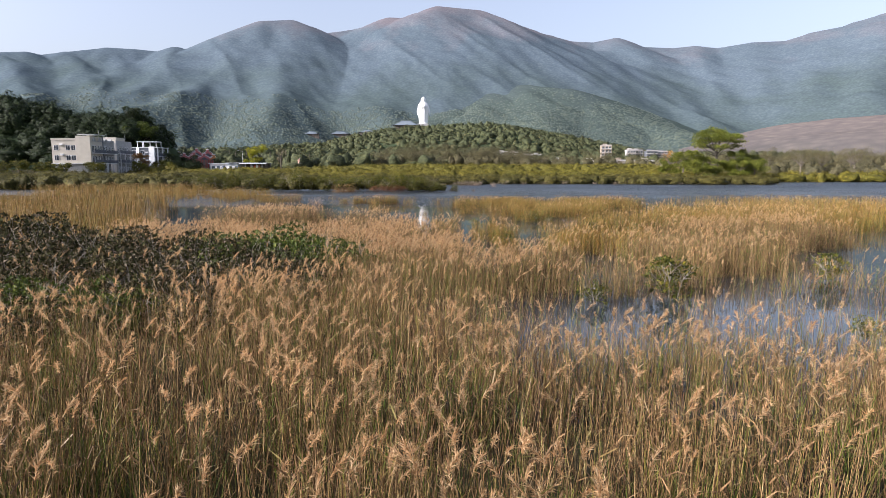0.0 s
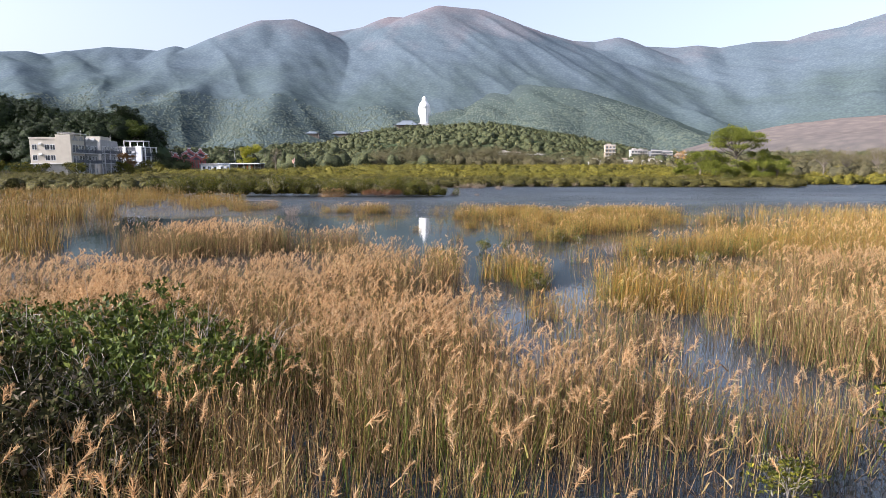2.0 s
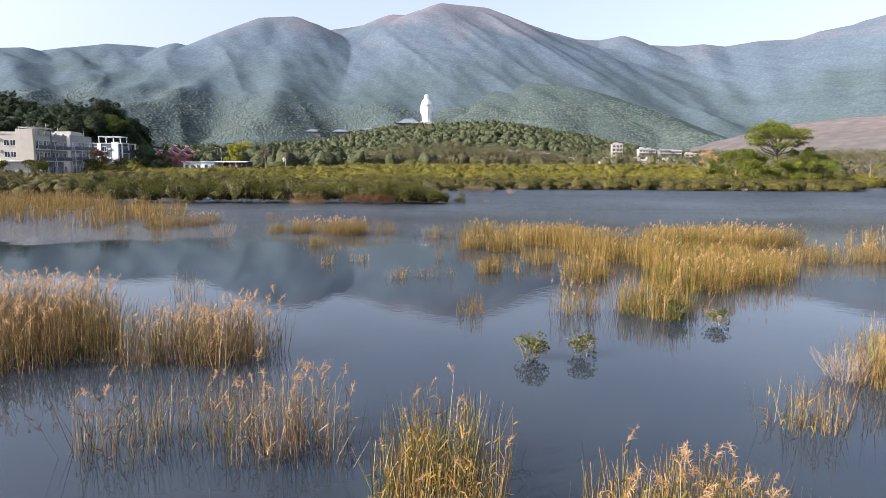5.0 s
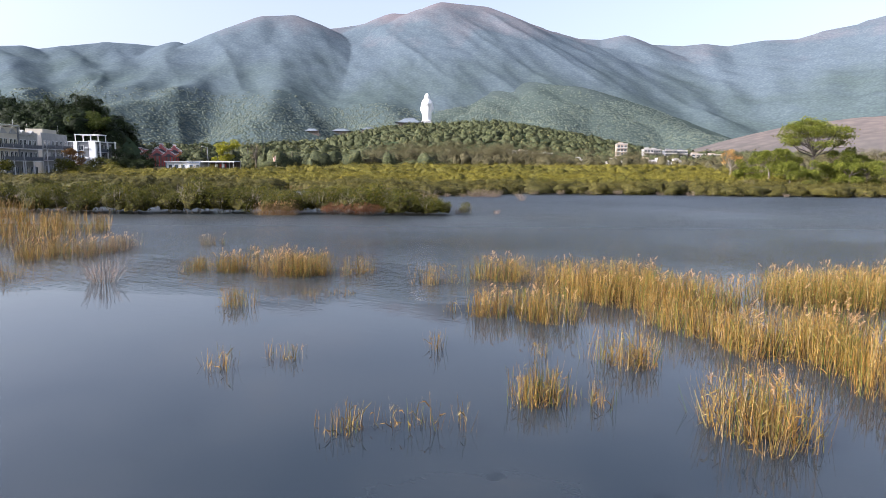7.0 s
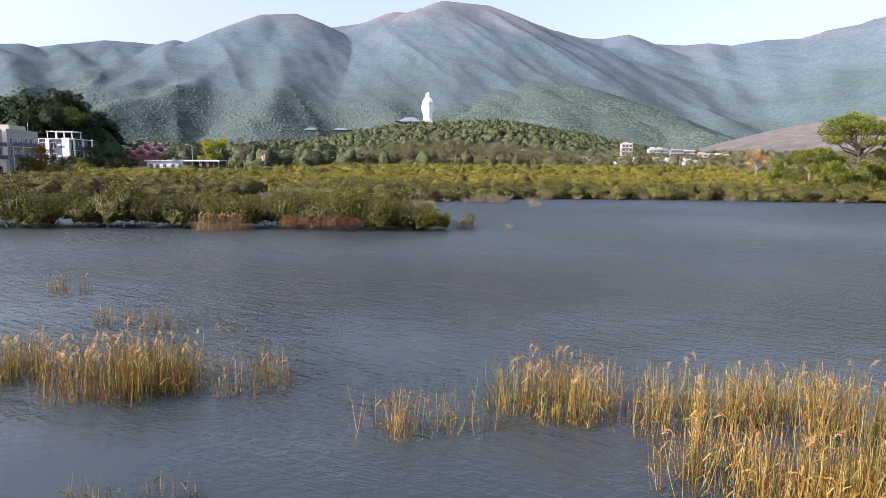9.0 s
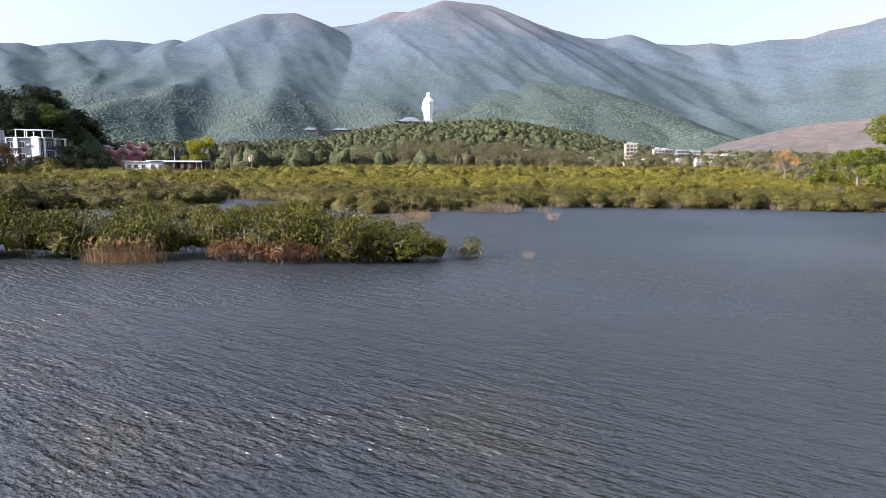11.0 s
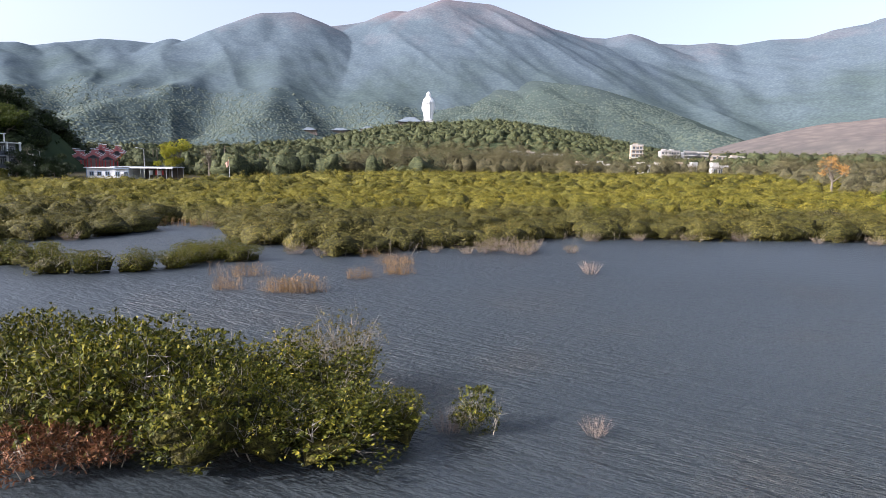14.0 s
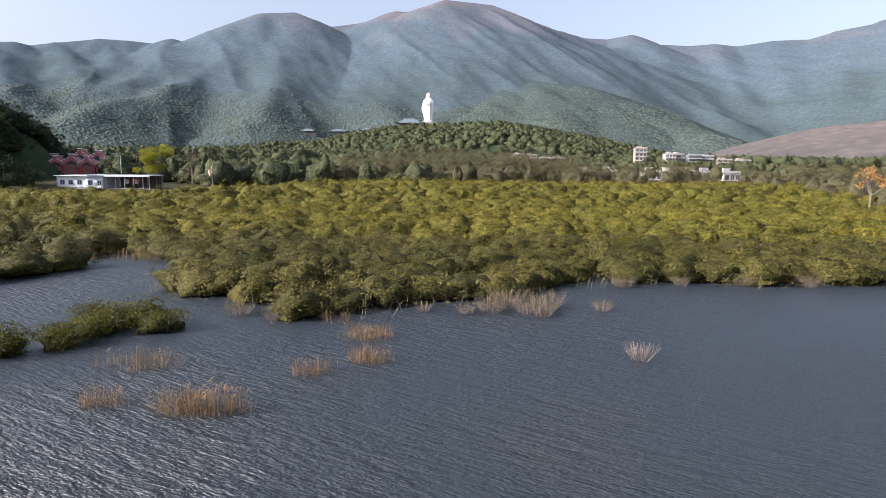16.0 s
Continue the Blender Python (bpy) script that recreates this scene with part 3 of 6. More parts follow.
BEDS += [
    (10.6, 39.8, 2.32, 1.72, 1, 1.2, 0.14, 0.81), (20, 41, 6.88, 4.3, 1, 1.4, 0.17, 0.81), (-5.9, 41.5, 2.1, 1.3, 0.8, 1.2, 0.6, 0.47), (-12, 41.8, 3.9, 3.3, 1, 1.3, 0.6, 0.41), (-5.9, 44.7, 0.6, 0.26, 0.25, 0.88, 0.17, 0.27),
    (0.6, 45.4, 0.56, 0.3, 0.66, 0.72, 0.03, 0.54), (3.7, 45.6, 0.77, 0.34, 0.9, 0.96, 0.1, 0.94), (6.1, 45.8, 1.12, 0.95, 1, 1.12, 0.14, 0.94), (-8.5, 47.8, 0.44, 0.34, 0.77, 0.96, 0.17, 0.27), (8.6, 49.7, 1.46, 1.2, 1, 1.12, 0.14, 0.81),
]
BEDS += [
    (35, 50, 13, 8, 1, 1.5, 0.6, 0.4), (-1.9, 51.3, 0.44, 0.3, 0.77, 0.56, 0.03, 0.27), (-0.3, 51.4, 0.77, 0.26, 0.45, 0.64, 0.07, 0.27), (5.3, 51.5, 0.95, 1.29, 1, 1.04, 0.14, 0.81),
    (2.6, 52.5, 0.34, 0.3, 0.66, 0.64, 0.1, 0.54), (1.7, 52.6, 0.44, 0.3, 1.2, 0.72, 0.07, 0.81), (1.7, 53, 0.44, 0.3, 1.1, 0.8, 0.07, 0.94), (11, 53.5, 2.92, 3.1, 0.9, 1.1, 0.14, 0.81), (-5.1, 54.5, 0.34, 0.3, 1.1, 0.64, 0.1, 0.54),
]
BEDS += [
    (4, 55, 0.69, 0.52, 0.7, 0.88, 0.14, 0.81), (4, 55.3, 0.69, 0.43, 0.8, 0.96, 0.1, 0.81), (-3.9, 55.3, 0.44, 0.3, 0.66, 0.48, 0.1, 0.41), (2.1, 55.6, 0.22, 0.3, 0.66, 0.4, 0.07, 0.41), (-0.3, 56.1, 0.22, 0.3, 0.66, 0.64, 0.07, 0.41),
    (17.7, 56.1, 2.32, 0.95, 0.7, 0.96, 0.17, 0.54), (8.5, 56.5, 2.2, 1.6, 0.85, 1.05, 0.14, 0.8), (6.3, 58.5, 0.9, 0.8, 0.8, 1.04, 0.14, 0.68), (2.8, 59.4, 1.05, 1, 1, 1.04, 0.14, 0.81), (1.35, 59.9, 0.85, 0.75, 1, 0.95, 0.14, 0.81), (-40, 60, 12, 10, 1, 1.6, 0.8, 0.3),
]
BEDS += [
    (0.1, 60.1, 0.22, 0.3, 1.1, 0.4, 0.07, 0.54), (-6.9, 60.7, 0.56, 0.3, 1.2, 0.72, 0.1, 0.68), (30, 61, 9, 3, 0.4, 1.3, 0.5, 0.5), (4.7, 62.7, 1.5, 1, 1, 1.05, 0.14, 0.8), (7.3, 61.7, 2.3, 1.6, 1, 1.08, 0.14, 0.81), (-4.3, 62.4, 0.95, 0.34, 0.25, 0.4, 0.07, 0.27),
    (14.5, 62.5, 4.3, 2.24, 1, 1.1, 0.14, 0.81), (-0.4, 64.8, 1.1, 0.45, 0.5, 0.96, 0.1, 0.68), (6.7, 65.2, 1.5, 1.1, 0.85, 1.04, 0.14, 0.81), (4.3, 65.4, 1.35, 0.9, 0.6, 1.04, 0.14, 0.68),
]
BEDS += [
    (-17.2, 65.3, 0.43, 0.77, 0.4, 0.8, 0.14, 0.41), (2, 65.8, 1.25, 0.9, 0.8, 1.04, 0.14, 0.68), (-20, 66.2, 0.34, 0.6, 0.5, 0.8, 0.14, 0.41), (-4.2, 66.3, 0.68, 0.34, 0.77, 0.96, 0.14, 0.41), (-6.7, 66.8, 1.7, 1, 1, 1.05, 0.3, 0.5), (-9, 67.4, 1.3, 0.8, 0.6, 0.9, 0.3, 0.45), (-3.6, 67, 0.7, 0.6, 0.4, 0.95, 0.3, 0.4),
    (-9.2, 67.3, 0.43, 0.52, 0.6, 0.72, 0.14, 0.54), (-10.9, 67.4, 0.43, 1.12, 0.5, 0.72, 0.14, 0.54), (-6, 71.2, 0.68, 0.3, 0.44, 0.48, 0.07, 0.41), (-19.4, 71.3, 1.63, 1.72, 0.5, 0.96, 0.17, 0.41), (-7.8, 71.4, 0.6, 0.43, 0.35, 0.72, 0.14, 0.41),
]
BEDS += [
    (-9.4, 71.9, 0.44, 0.3, 0.55, 0.64, 0.1, 0.41), (-17.6, 73.3, 0.7, 2.7, 0.4, 0.88, 0.5, 0.3), (-13.3, 76.2, 0.65, 0.3, 0.66, 0.64, 0.3, 0.3), (-24.5, 77.6, 2.4, 7.1, 0.7, 1.28, 0.6, 0.3), (-33.6, 79.7, 6.4, 6.2, 0.4, 1.2, 0.6, 0.3),
    (-28.9, 84.8, 2.1, 4.3, 0.9, 1.28, 0.8, 0.2), (-46, 90, 12, 6, 1, 1.7, 0.7, 0.3), (-15.5, 97.4, 1.9, 0.7, 1, 1.2, 0.5, 0), (-7.3, 117, 1.5, 0.6, 1, 0.95, 0.2, 0),
]
BEDS += [
    (-10.9, 117.4, 0.9, 0.5, 0.7, 0.9, 0.1, 0), (-4.4, 121, 0.8, 0.5, 0.9, 0.85, 0.1, 0), (-11.8, 121.5, 1.6, 0.8, 0.35, 0.9, 0.1, 0), (-2.3, 122.8, 0.9, 0.6, 0.9, 0.85, 0.1, 0), (-3, 126.6, 1.3, 0.8, 0.5, 0.8, 0.1, 0),
    (-5, 129.5, 0.8, 0.4, 0.6, 0.7, 0.1, 0), (-29, 150, 5.5, 1, 0.5, 1.2, 0.2, 0),
]
BEDS += [(-4.5, 24.6, 5.2, 2.2, 1, 1.45, 0.9, 0.5), (-1.2, 22.3, 2.4, 1.8, 0.9, 1.4, 0.8, 0.6), (-7.5, 23.6, 3.5, 1.6, 0.9, 1.45, 0.9, 0.5)]


def share(x, y):
    """How many of the stalks carry plumes, from patch to patch."""
    return 0.25 + 0.75 * smooth(-0.35, 0.45, wave(x, y, 2.1, 4))


def reed_bed(rng, at, height, plumes, green, thick=1.0, label="", name="reed_bed", leaves=2):
    """Reeds standing at the places given: stalks, drooping leaves, feathery plumes and green shoots. height: one for all, or one a stalk."""
    n = len(at)
    if n < 4:
        return None
    bed = thing(name, label, "reeds", group="reed beds", kind="stuff")
    tall = np.broadcast_to(np.asarray(height, float), (n,))
    mean = float(tall.mean())
    blade = (M_BROWNBLADE if plumes > 0.4 else M_BLADE) if green > 0 else M_DEADREED
    base = np.column_stack([at, np.full(n, -0.35)])
    h = np.maximum(tall - 0.12, 0.25) * rng.normal(0.94, 0.12, n).clip(0.55, 1.15) * (0.93 + 0.13 * wave(at[:, 0], at[:, 1], 1.7, 1))
    lean = rng.normal(0, 0.09, (n, 2)) * rng.choice([0.7, 1.0, 2.4], (n, 1), p=[0.5, 0.38, 0.12]) + [0.05, 0.03]
    # some stalks are broken and lie across the others
    broken = rng.random(n) < 0.07
    az = rng.uniform(0, 2 * np.pi, n)
    lean[broken] = (np.column_stack([np.cos(az), np.sin(az)]) * rng.uniform(0.7, 1.5, (n, 1)))[broken]
    h[broken] *= rng.uniform(0.3, 0.6, broken.sum())
    top = base + np.column_stack([lean * h[:, None], h + 0.35])
    bow = np.column_stack([rng.normal(0, 0.12, (n, 2)) * h[:, None], np.zeros(n)])
    v, f = stems(rng, base, top, rng.uniform(0.005, 0.011, n) * thick, 2 if thick > 1.2 else 3, bow)
    sheet("stalks", v, f, M_STRAW if green > 0 else M_DEADREED, bed)
    # leaves along the stalks
    pieces = []
    for _ in range(leaves):
        s = rng.uniform(0.2, 0.9, n)
        p = base + (top - base) * s[:, None] + bow * (s * s - s)[:, None]
        az = rng.uniform(0, 2 * np.pi, n)
        way = unit(np.column_stack([np.cos(az), np.sin(az), rng.uniform(0.5, 1.6, n)]))
        ln = rng.uniform(0.16, 0.42, n) * (0.45 + 0.25 * tall)
        w = rng.uniform(0.010, 0.020, n) * thick
        v1, f1 = cards(rng, p, way, ln * 0.6, w, 0.8)
        way2 = unit(way * [1, 1, 0.0] + np.column_stack([np.zeros((n, 2)), rng.uniform(-0.9, 0.5, n)]))
        v2, f2 = cards(rng, p + way * (ln * 0.6)[:, None], way2, ln * 0.55, w * 0.8, 0.1)
        pieces += [(v1, f1), (v2, f2)]
    v, f = stack(pieces)
    sheet("leaves", v, f, blade, bed)
    # fine blades standing among the stalks: dry ones tall, green ones lower, dark old ones that stand in for shade at
    # the foot
    for kind, count, lo, hi, mat in (("dry_blades", int(n * 2.6), 0.4, 0.92, blade), ("shade_stubble", int(n * 1.6), 0.10, 0.40, M_SHADEREED if green > 0 else M_DEADREED), ("green_shoots", int(n * 2.6 * green), 0.35, 0.86, M_GREEN)):
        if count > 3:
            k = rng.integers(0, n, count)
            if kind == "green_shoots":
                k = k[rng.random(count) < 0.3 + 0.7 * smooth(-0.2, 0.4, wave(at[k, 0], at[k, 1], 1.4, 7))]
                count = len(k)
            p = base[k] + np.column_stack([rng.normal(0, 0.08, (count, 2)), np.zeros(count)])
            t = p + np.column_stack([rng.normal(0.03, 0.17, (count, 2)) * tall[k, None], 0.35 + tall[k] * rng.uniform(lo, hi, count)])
            v, f = stems(rng, p, t, rng.uniform(0.006, 0.012, count) * thick, 1 if kind == "shade_stubble" else 2, np.column_stack([rng.normal(0, 0.10, (count, 2)) * tall[k, None], np.zeros(count)]))
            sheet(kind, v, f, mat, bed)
    # plumes: soft drooping tassels of fine hairs
    k = np.flatnonzero((rng.random(n) < plumes * share(at[:, 0], at[:, 1])) & ~broken)
    m = len(k)
    if m > 3:
        pieces = []
        droop = unit(np.column_stack([rng.normal(0.12, 0.3, m), rng.normal(0.05, 0.3, m), np.full(m, 0.9)]))
        side = unit(np.column_stack([droop[:, 0] + rng.normal(0.12, 0.5, m), droop[:, 1] + rng.normal(0, 0.5, m), np.full(m, -0.15)]))
        size = rng.uniform(0.13, 0.27, m) * min(1.0, 0.45 + 0.4 * mean)
        for j in range(60 if thick < 1.1 else 40 if thick < 2 else 8):
            s = rng.uniform(0, 1, m)
            p = top[k] + droop * (s * size)[:, None] + side * (0.35 * size * s * s)[:, None]
            way = unit(droop * 0.75 + side * (0.55 - 0.3 * s)[:, None] + rng.normal(0, 0.5, (m, 3)))
            length = size * rng.uniform(0.30, 0.50, m) * (0.45 + 0.75 * np.sin(np.pi * np.clip(s, 0.05, 1)))
            pieces.append(tri_leaves(rng, p, way, length, rng.uniform(0.004, 0.009, m) * max(1, thick * 1.2)))
        v, f = stack(pieces)
        sheet("plumes", v, f, M_PLUME, bed)
    return bed


def scatter(rng, x0, x1, y0, y1, per_m2, keep):
    n = int((x1 - x0) * (y1 - y0) * per_m2)
    p = np.column_stack([rng.uniform(x0, x1, n), rng.uniform(y0, y1, n)])
    return p[rng.random(n) < keep(p[:, 0], p[:, 1])]


def in_view(x, y):
    """The wedge of land that the flight looks over, with a margin."""
    return np.abs(x) < 0.80 * np.maximum(y, 0) + 7


def ellipse(x, y, b, soft=0.22):
    d = np.sqrt(((x - b[0]) / b[2]) ** 2 + ((y - b[1]) / b[3]) ** 2) + 0.2 * wave(x, y, 0.8) + 0.13 * wave(x, y, 2.3, 2)
    return smooth(1.0 + soft, 1.0 - soft, d)


def thicket_spot(x, y):
    return ellipse(x, y, (-8.2, 19.0, 5.6, 3.6), 0.25)


def near_field(x, y):
    """The big reed field where the flight begins: full, but for its pool and the thicket of shrubs."""
    keep = smooth(20.8, 19.4, y + 0.8 * wave(x, y, 3.0) - 3.0 * smooth(-3.0, -8.0, x))
    keep = keep * (1 - 0.96 * ellipse(x, y, (11.5, 15.8, 9.6, 4.3), 0.2)) * (1 - 0.75 * ellipse(x, y, (2.2, 14.6, 3.6, 2.9), 0.3))
    keep = keep * (1 - ellipse(x, y, (24.0, 19.0, 9.0, 4.5), 0.2))
    keep = keep * (1 - 0.85 * thicket_spot(x, y)) * (1 - 0.7 * ellipse(x, y, (-9.0, 14.4, 3.6, 2.4), 0.3))
    return keep * (0.28 + 0.72 * smooth(-0.45, 0.4, wave(x, y, 1.1, 3))) * in_view(x, y)


rng = np.random.default_rng(11)
for k in range(4):
    y0, y1 = 2.6 + 4.8 * k, 7.4 + 4.8 * k
    p = scatter(rng, -24, 24, y0, y1, 58, near_field)
    reed_bed(rng, p, 1.6 - 0.45 * smooth(-1.0, 3.5, p[:, 0]), 0.42, 0.9, label="tall dry reeds with buff plumes over green shoots, marsh edge")
for b in BEDS:
    far = abs(b[0]) > 22
    clumps = lambda x, y: 0.4 + 0.6 * smooth(-0.5, 0.3, wave(x, y, 1.1, 5))
    p = scatter(rng, b[0] - 1.4 * b[2], b[0] + 1.4 * b[2], b[1] - 1.4 * b[3], b[1] + 1.4 * b[3], (10 if far else 66) * b[4], lambda x, y: ellipse(x, y, b) * in_view(x, y) * clumps(x, y) * (1 - 0.7 * thicket_spot(x, y)))
    reed_bed(rng, p, b[5], b[6] * (0.45 if far else 1), b[7], 2.2 if far else 1.15, "golden reeds standing in shallow water" if b[7] > 0.4 else "straw-coloured plumed reeds standing in shallow water", leaves=1 if far else 2)


def lumpy(rng, at, r, h, sides, rings):
    """Crowns as closed, lobed bodies: each a dome pushed in and out by a few waves of its own."""
    n = len(at)
    a, e = np.arange(sides) / sides * 2 * np.pi, np.linspace(-0.5, 1.35, rings)
    way = np.concatenate([np.stack([np.cos(a) * np.cos(t), np.sin(a) * np.cos(t), np.full(sides, np.sin(t))], 1) for t in e] + [np.array([[0, 0, 1.0]])])
    m = len(way)
    push = np.ones((n, m))
    for k in range(4):
        q = rng.normal(0, 3.8, (n, 3))
        push += 0.13 * np.sin(q @ way.T + rng.uniform(0, 6.28, (n, 1)))
    push += rng.normal(0, 0.05, (n, m))
    v = way[None] * push[..., None] * np.stack([r, r * rng.uniform(0.75, 1.25, n), h], 1)[:, None] + at[:, None]
    f = []
    for k in range(rings - 1):
        for q in range(sides):
            i, j = k * sides + q, k * sides + (q + 1) % sides
            f += [(i, j, j + sides), (i, j + sides, i + sides)]
    f += [((rings - 1) * sides + q, (rings - 1) * sides + (q + 1) % sides, m - 1) for q in range(sides)]
    return v.reshape(-1, 3), (np.arange(n)[:, None, None] * m + np.array(f)[None]).reshape(-1, 3), way


def crown_points(rng, n, lobes, rx, rz):
    """Points and outward ways on a crown of several lobes over a dome."""
    c = unit(rng.normal(size=(lobes, 3)) * [1, 1, 0.75] + [0, 0, 0.25]) * rng.uniform(0.35, 0.75, (lobes, 1))
    r = rng.uniform(0.30, 0.5, lobes)
    k = rng.integers(0, lobes, n)
    way = unit(rng.normal(size=(n, 3)) + [0, 0, 0.25])
    p = c[k] + way * (r[k] * rng.uniform(0.72, 1.05, n))[:, None]
    low = p[:, 2] < -0.8
    p[low, 2] = -0.8 + 0.3 * rng.random(low.sum())
    return p * [rx, rx, rz], way


def shrub_stems(rng, rx, h, count, r0):
    bm = bmesh.new()
    for _ in range(count):
        a = rng.uniform(0, 2 * np.pi)
        foot = np.array([np.cos(a), np.sin(a), 0]) * rng.uniform(0, 0.35) * rx + [0, 0, -0.4]
        knee = foot + [np.cos(a) * rx * 0.25, np.sin(a) * rx * 0.25, 0.4 + h * rng.uniform(0.25, 0.4)]
        rod(bm, foot, knee, r0, r0 * 0.7, 5)
        for _ in range(3):
            b = a + rng.normal(0, 0.9)
            end = knee + [np.cos(b) * rx * rng.uniform(0.1, 0.4), np.sin(b) * rx * rng.uniform(0.1, 0.4), h * rng.uniform(0.15, 0.42)]
            rod(bm, knee, end, r0 * 0.65, r0 * 0.2, 4)
            for _ in range(2):
                tip = end + rng.normal(0, 0.14, 3) * rx + [0, 0, 0.05 * h]
                rod(bm, (knee + end) / 2 if rng.random() < 0.5 else end, tip, r0 * 0.3, r0 * 0.1, 3)
    return bm


def shoots(rng, p, way, leaf, per=7, slim=0.42):
    """Whorls of leaves at the ends of twigs."""
    k = np.repeat(np.arange(len(p)), per)
    s = rng.normal(size=(len(k), 3))
    s = unit(s - (s * way[k]).sum(1)[:, None] * way[k])
    along = unit(0.5 * way[k] + s * rng.uniform(0.5, 1.1, (len(k), 1)) + [0, 0, 0.2])
    normal = unit(way[k] - 0.45 * s + [0, 0, 0.15])
    size = leaf * rng.uniform(0.65, 1.3, len(k))
    return diamonds(rng, p[k] + 0.02 * s, along, size, size * slim, normal)


def shrub(seed, name, rx, h, leaves, leaf, material, label, category="shrub", lobes=14, count=6, bark=None, twigs=90, slim=0.42, dense=False):
    """A bush: stems that fork, thin twigs that reach the outside, and leaves in whorls at their ends."""
    rng = np.random.default_rng(seed)
    ob = thing(name, label, category)
    part("stem_tangle", shrub_stems(rng, rx, h, count, 0.010 + 0.005 * h), bark or M_PALEBARK, ob)
    tips, way = crown_points(rng, max(leaves // 7, twigs), lobes, rx, h * 0.55)
    tips[:, 2] += h * 0.46
    out = tips[:twigs] * rng.uniform(0.98, 1.1, (twigs, 1))
    start = out * [0.45, 0.45, 0.5] + rng.normal(0, 0.08 * rx, (twigs, 3))
    v, f = stems(rng, start, out, rng.uniform(0.008, 0.018, twigs) * (0.5 + 0.2 * h), 3, rng.normal(0, 0.12 * rx, (twigs, 3)))
    sheet("twig_tangle", v, f, bark or M_PALEBARK, ob)
    # dark body inside that stands in for the shaded depth between the leaves
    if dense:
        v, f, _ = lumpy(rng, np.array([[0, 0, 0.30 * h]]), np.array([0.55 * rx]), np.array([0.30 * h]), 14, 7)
        sheet("shaded_inner_foliage", v, f, M_FIELDBODY, ob, smooth=True)
    if leaves:
        v, f = shoots(rng, tips[: leaves // 7], way[: leaves // 7], leaf, 7, slim)
        sheet("foliage", v, f, material, ob)
    return ob


def stick_bush(seed, name, rx, h, count, label, leaves=0):
    """A leafless bush: thin sticks that fan out from one foot, forking once."""
    rng = np.random.default_rng(seed)
    ob = thing(name, label, "shrub")
    a = rng.uniform(0, 2 * np.pi, count)
    base = np.column_stack([0.15 * rx * np.cos(a), 0.15 * rx * np.sin(a), np.full(count, -0.4)])
    reach = rx * np.sqrt(rng.random(count))
    top = np.column_stack([reach * np.cos(a), reach * np.sin(a), h * rng.uniform(0.5, 1.0, count)])
    v, f = stems(rng, base, top, rng.uniform(0.010, 0.022, count), 3, rng.normal(0, 0.15 * rx, (count, 3)) * [1, 1, 0.3])
    k = np.repeat(np.arange(count), 3)
    mid = base[k] + (top - base)[k] * rng.uniform(0.5, 0.8, (len(k), 1))
    end = mid + rng.normal(0, 0.16, (len(k), 3)) * rx + [0, 0, 0.15 * h]
    v2, f2 = stems(rng, mid, end, rng.uniform(0.006, 0.012, len(k)), 3)
    v, f = stack([(v, f), (v2, f2)])
    sheet("stick_tangle", v, f, M_REDTWIG, ob)
    if leaves:
        t = rng.integers(0, len(end), leaves)
        v, f = shoots(rng, end[t], unit(rng.normal(0, 0.5, (leaves, 3)) + [0, 0, 1]), 0.07, 5, 0.4)
        sheet("foliage", v, f, M_FIELD, ob)
    return ob


def put(ob, x, y, z=0.0, s=1.0, turn=0.0, tall=1.0):
    """A copy of a thing at a place, scaled."""
    c = copy_thing(ob, pose(x, y, z, 0, 0, turn))
    c.scale = (s, s, s * tall)
    return c


mangroves = [shrub(20 + k, "mangrove_shrub", 1.9, 2.5, 7400, 0.10, M_MANGROVE, "olive-green mangrove shrub on pale stems rising from the water", "mangrove", lobes=20, count=7, twigs=140, dense=True) for k in range(4)]
rust = shrub(31, "rust_shrub", 1.3, 1.15, 3200, 0.13, M_RUSTLEAF, "low shrub with rust-brown withered leaves at the water's edge", "shrub", slim=0.2)
thicket = [shrub(41 + k, "thicket_shrub", 1.9, 2.4, 4600, 0.115, M_SHRUB, "dense green shrub among the reeds", "shrub") for k in range(2)]
weed = shrub(45, "dark_weed", 1.9, 2.2, 4200, 0.13, M_WEED, "dark withering weed thicket among the reeds", "shrub")
low = [shrub(51 + k, "young_mangrove", 0.85, 1.25, 1500, 0.095, M_MANGROVE, "small young mangrove bush standing in shallow water", "mangrove", lobes=8, count=4) for k in range(2)]
dead = stick_bush(61, "dead_bush", 0.95, 0.95, 90, "leafless bush of thin reddish sticks standing in the water", 0)
half_dead = stick_bush(62, "withering_bush", 1.1, 0.9, 90, "withering bush with few grey-green leaves on bare sticks", 170)
bare = shrub(63, "bare_mangrove", 1.6, 2.6, 2600, 0.07, M_FIELD, "thin-leaved mangrove with many pale bare branches", "mangrove", twigs=200, count=10, bark=M_DRYBARK)
rng = np.random.default_rng(5)
# islet of mangroves, in two loose rows
for k in range(34):
    row = k % 2
    x = -2.3 - 2.35 * (k // 2) + rng.uniform(-0.5, 0.5)
    y = (98.7 if row == 0 else 101.3) + rng.uniform(-0.5, 0.5) + 0.012 * x * (1 - row)
    if row == 0 and -13 < x < -5.6:
        y += 1.0
    put(mangroves[k % 4], x, y, 0, rng.uniform(0.9, 1.3), rng.uniform(0, 360), rng.uniform(0.85, 1.1) - (0.3 if k < 2 else 0.12 if k < 4 else 0))
for x, y, s in ((-6.6, 98.0, 0.85), (-7.9, 97.8, 1.0), (-9.4, 98.0, 1.0), (-10.9, 98.2, 0.9)):
    put(rust, x, y, 0, s, rng.uniform(0, 360))
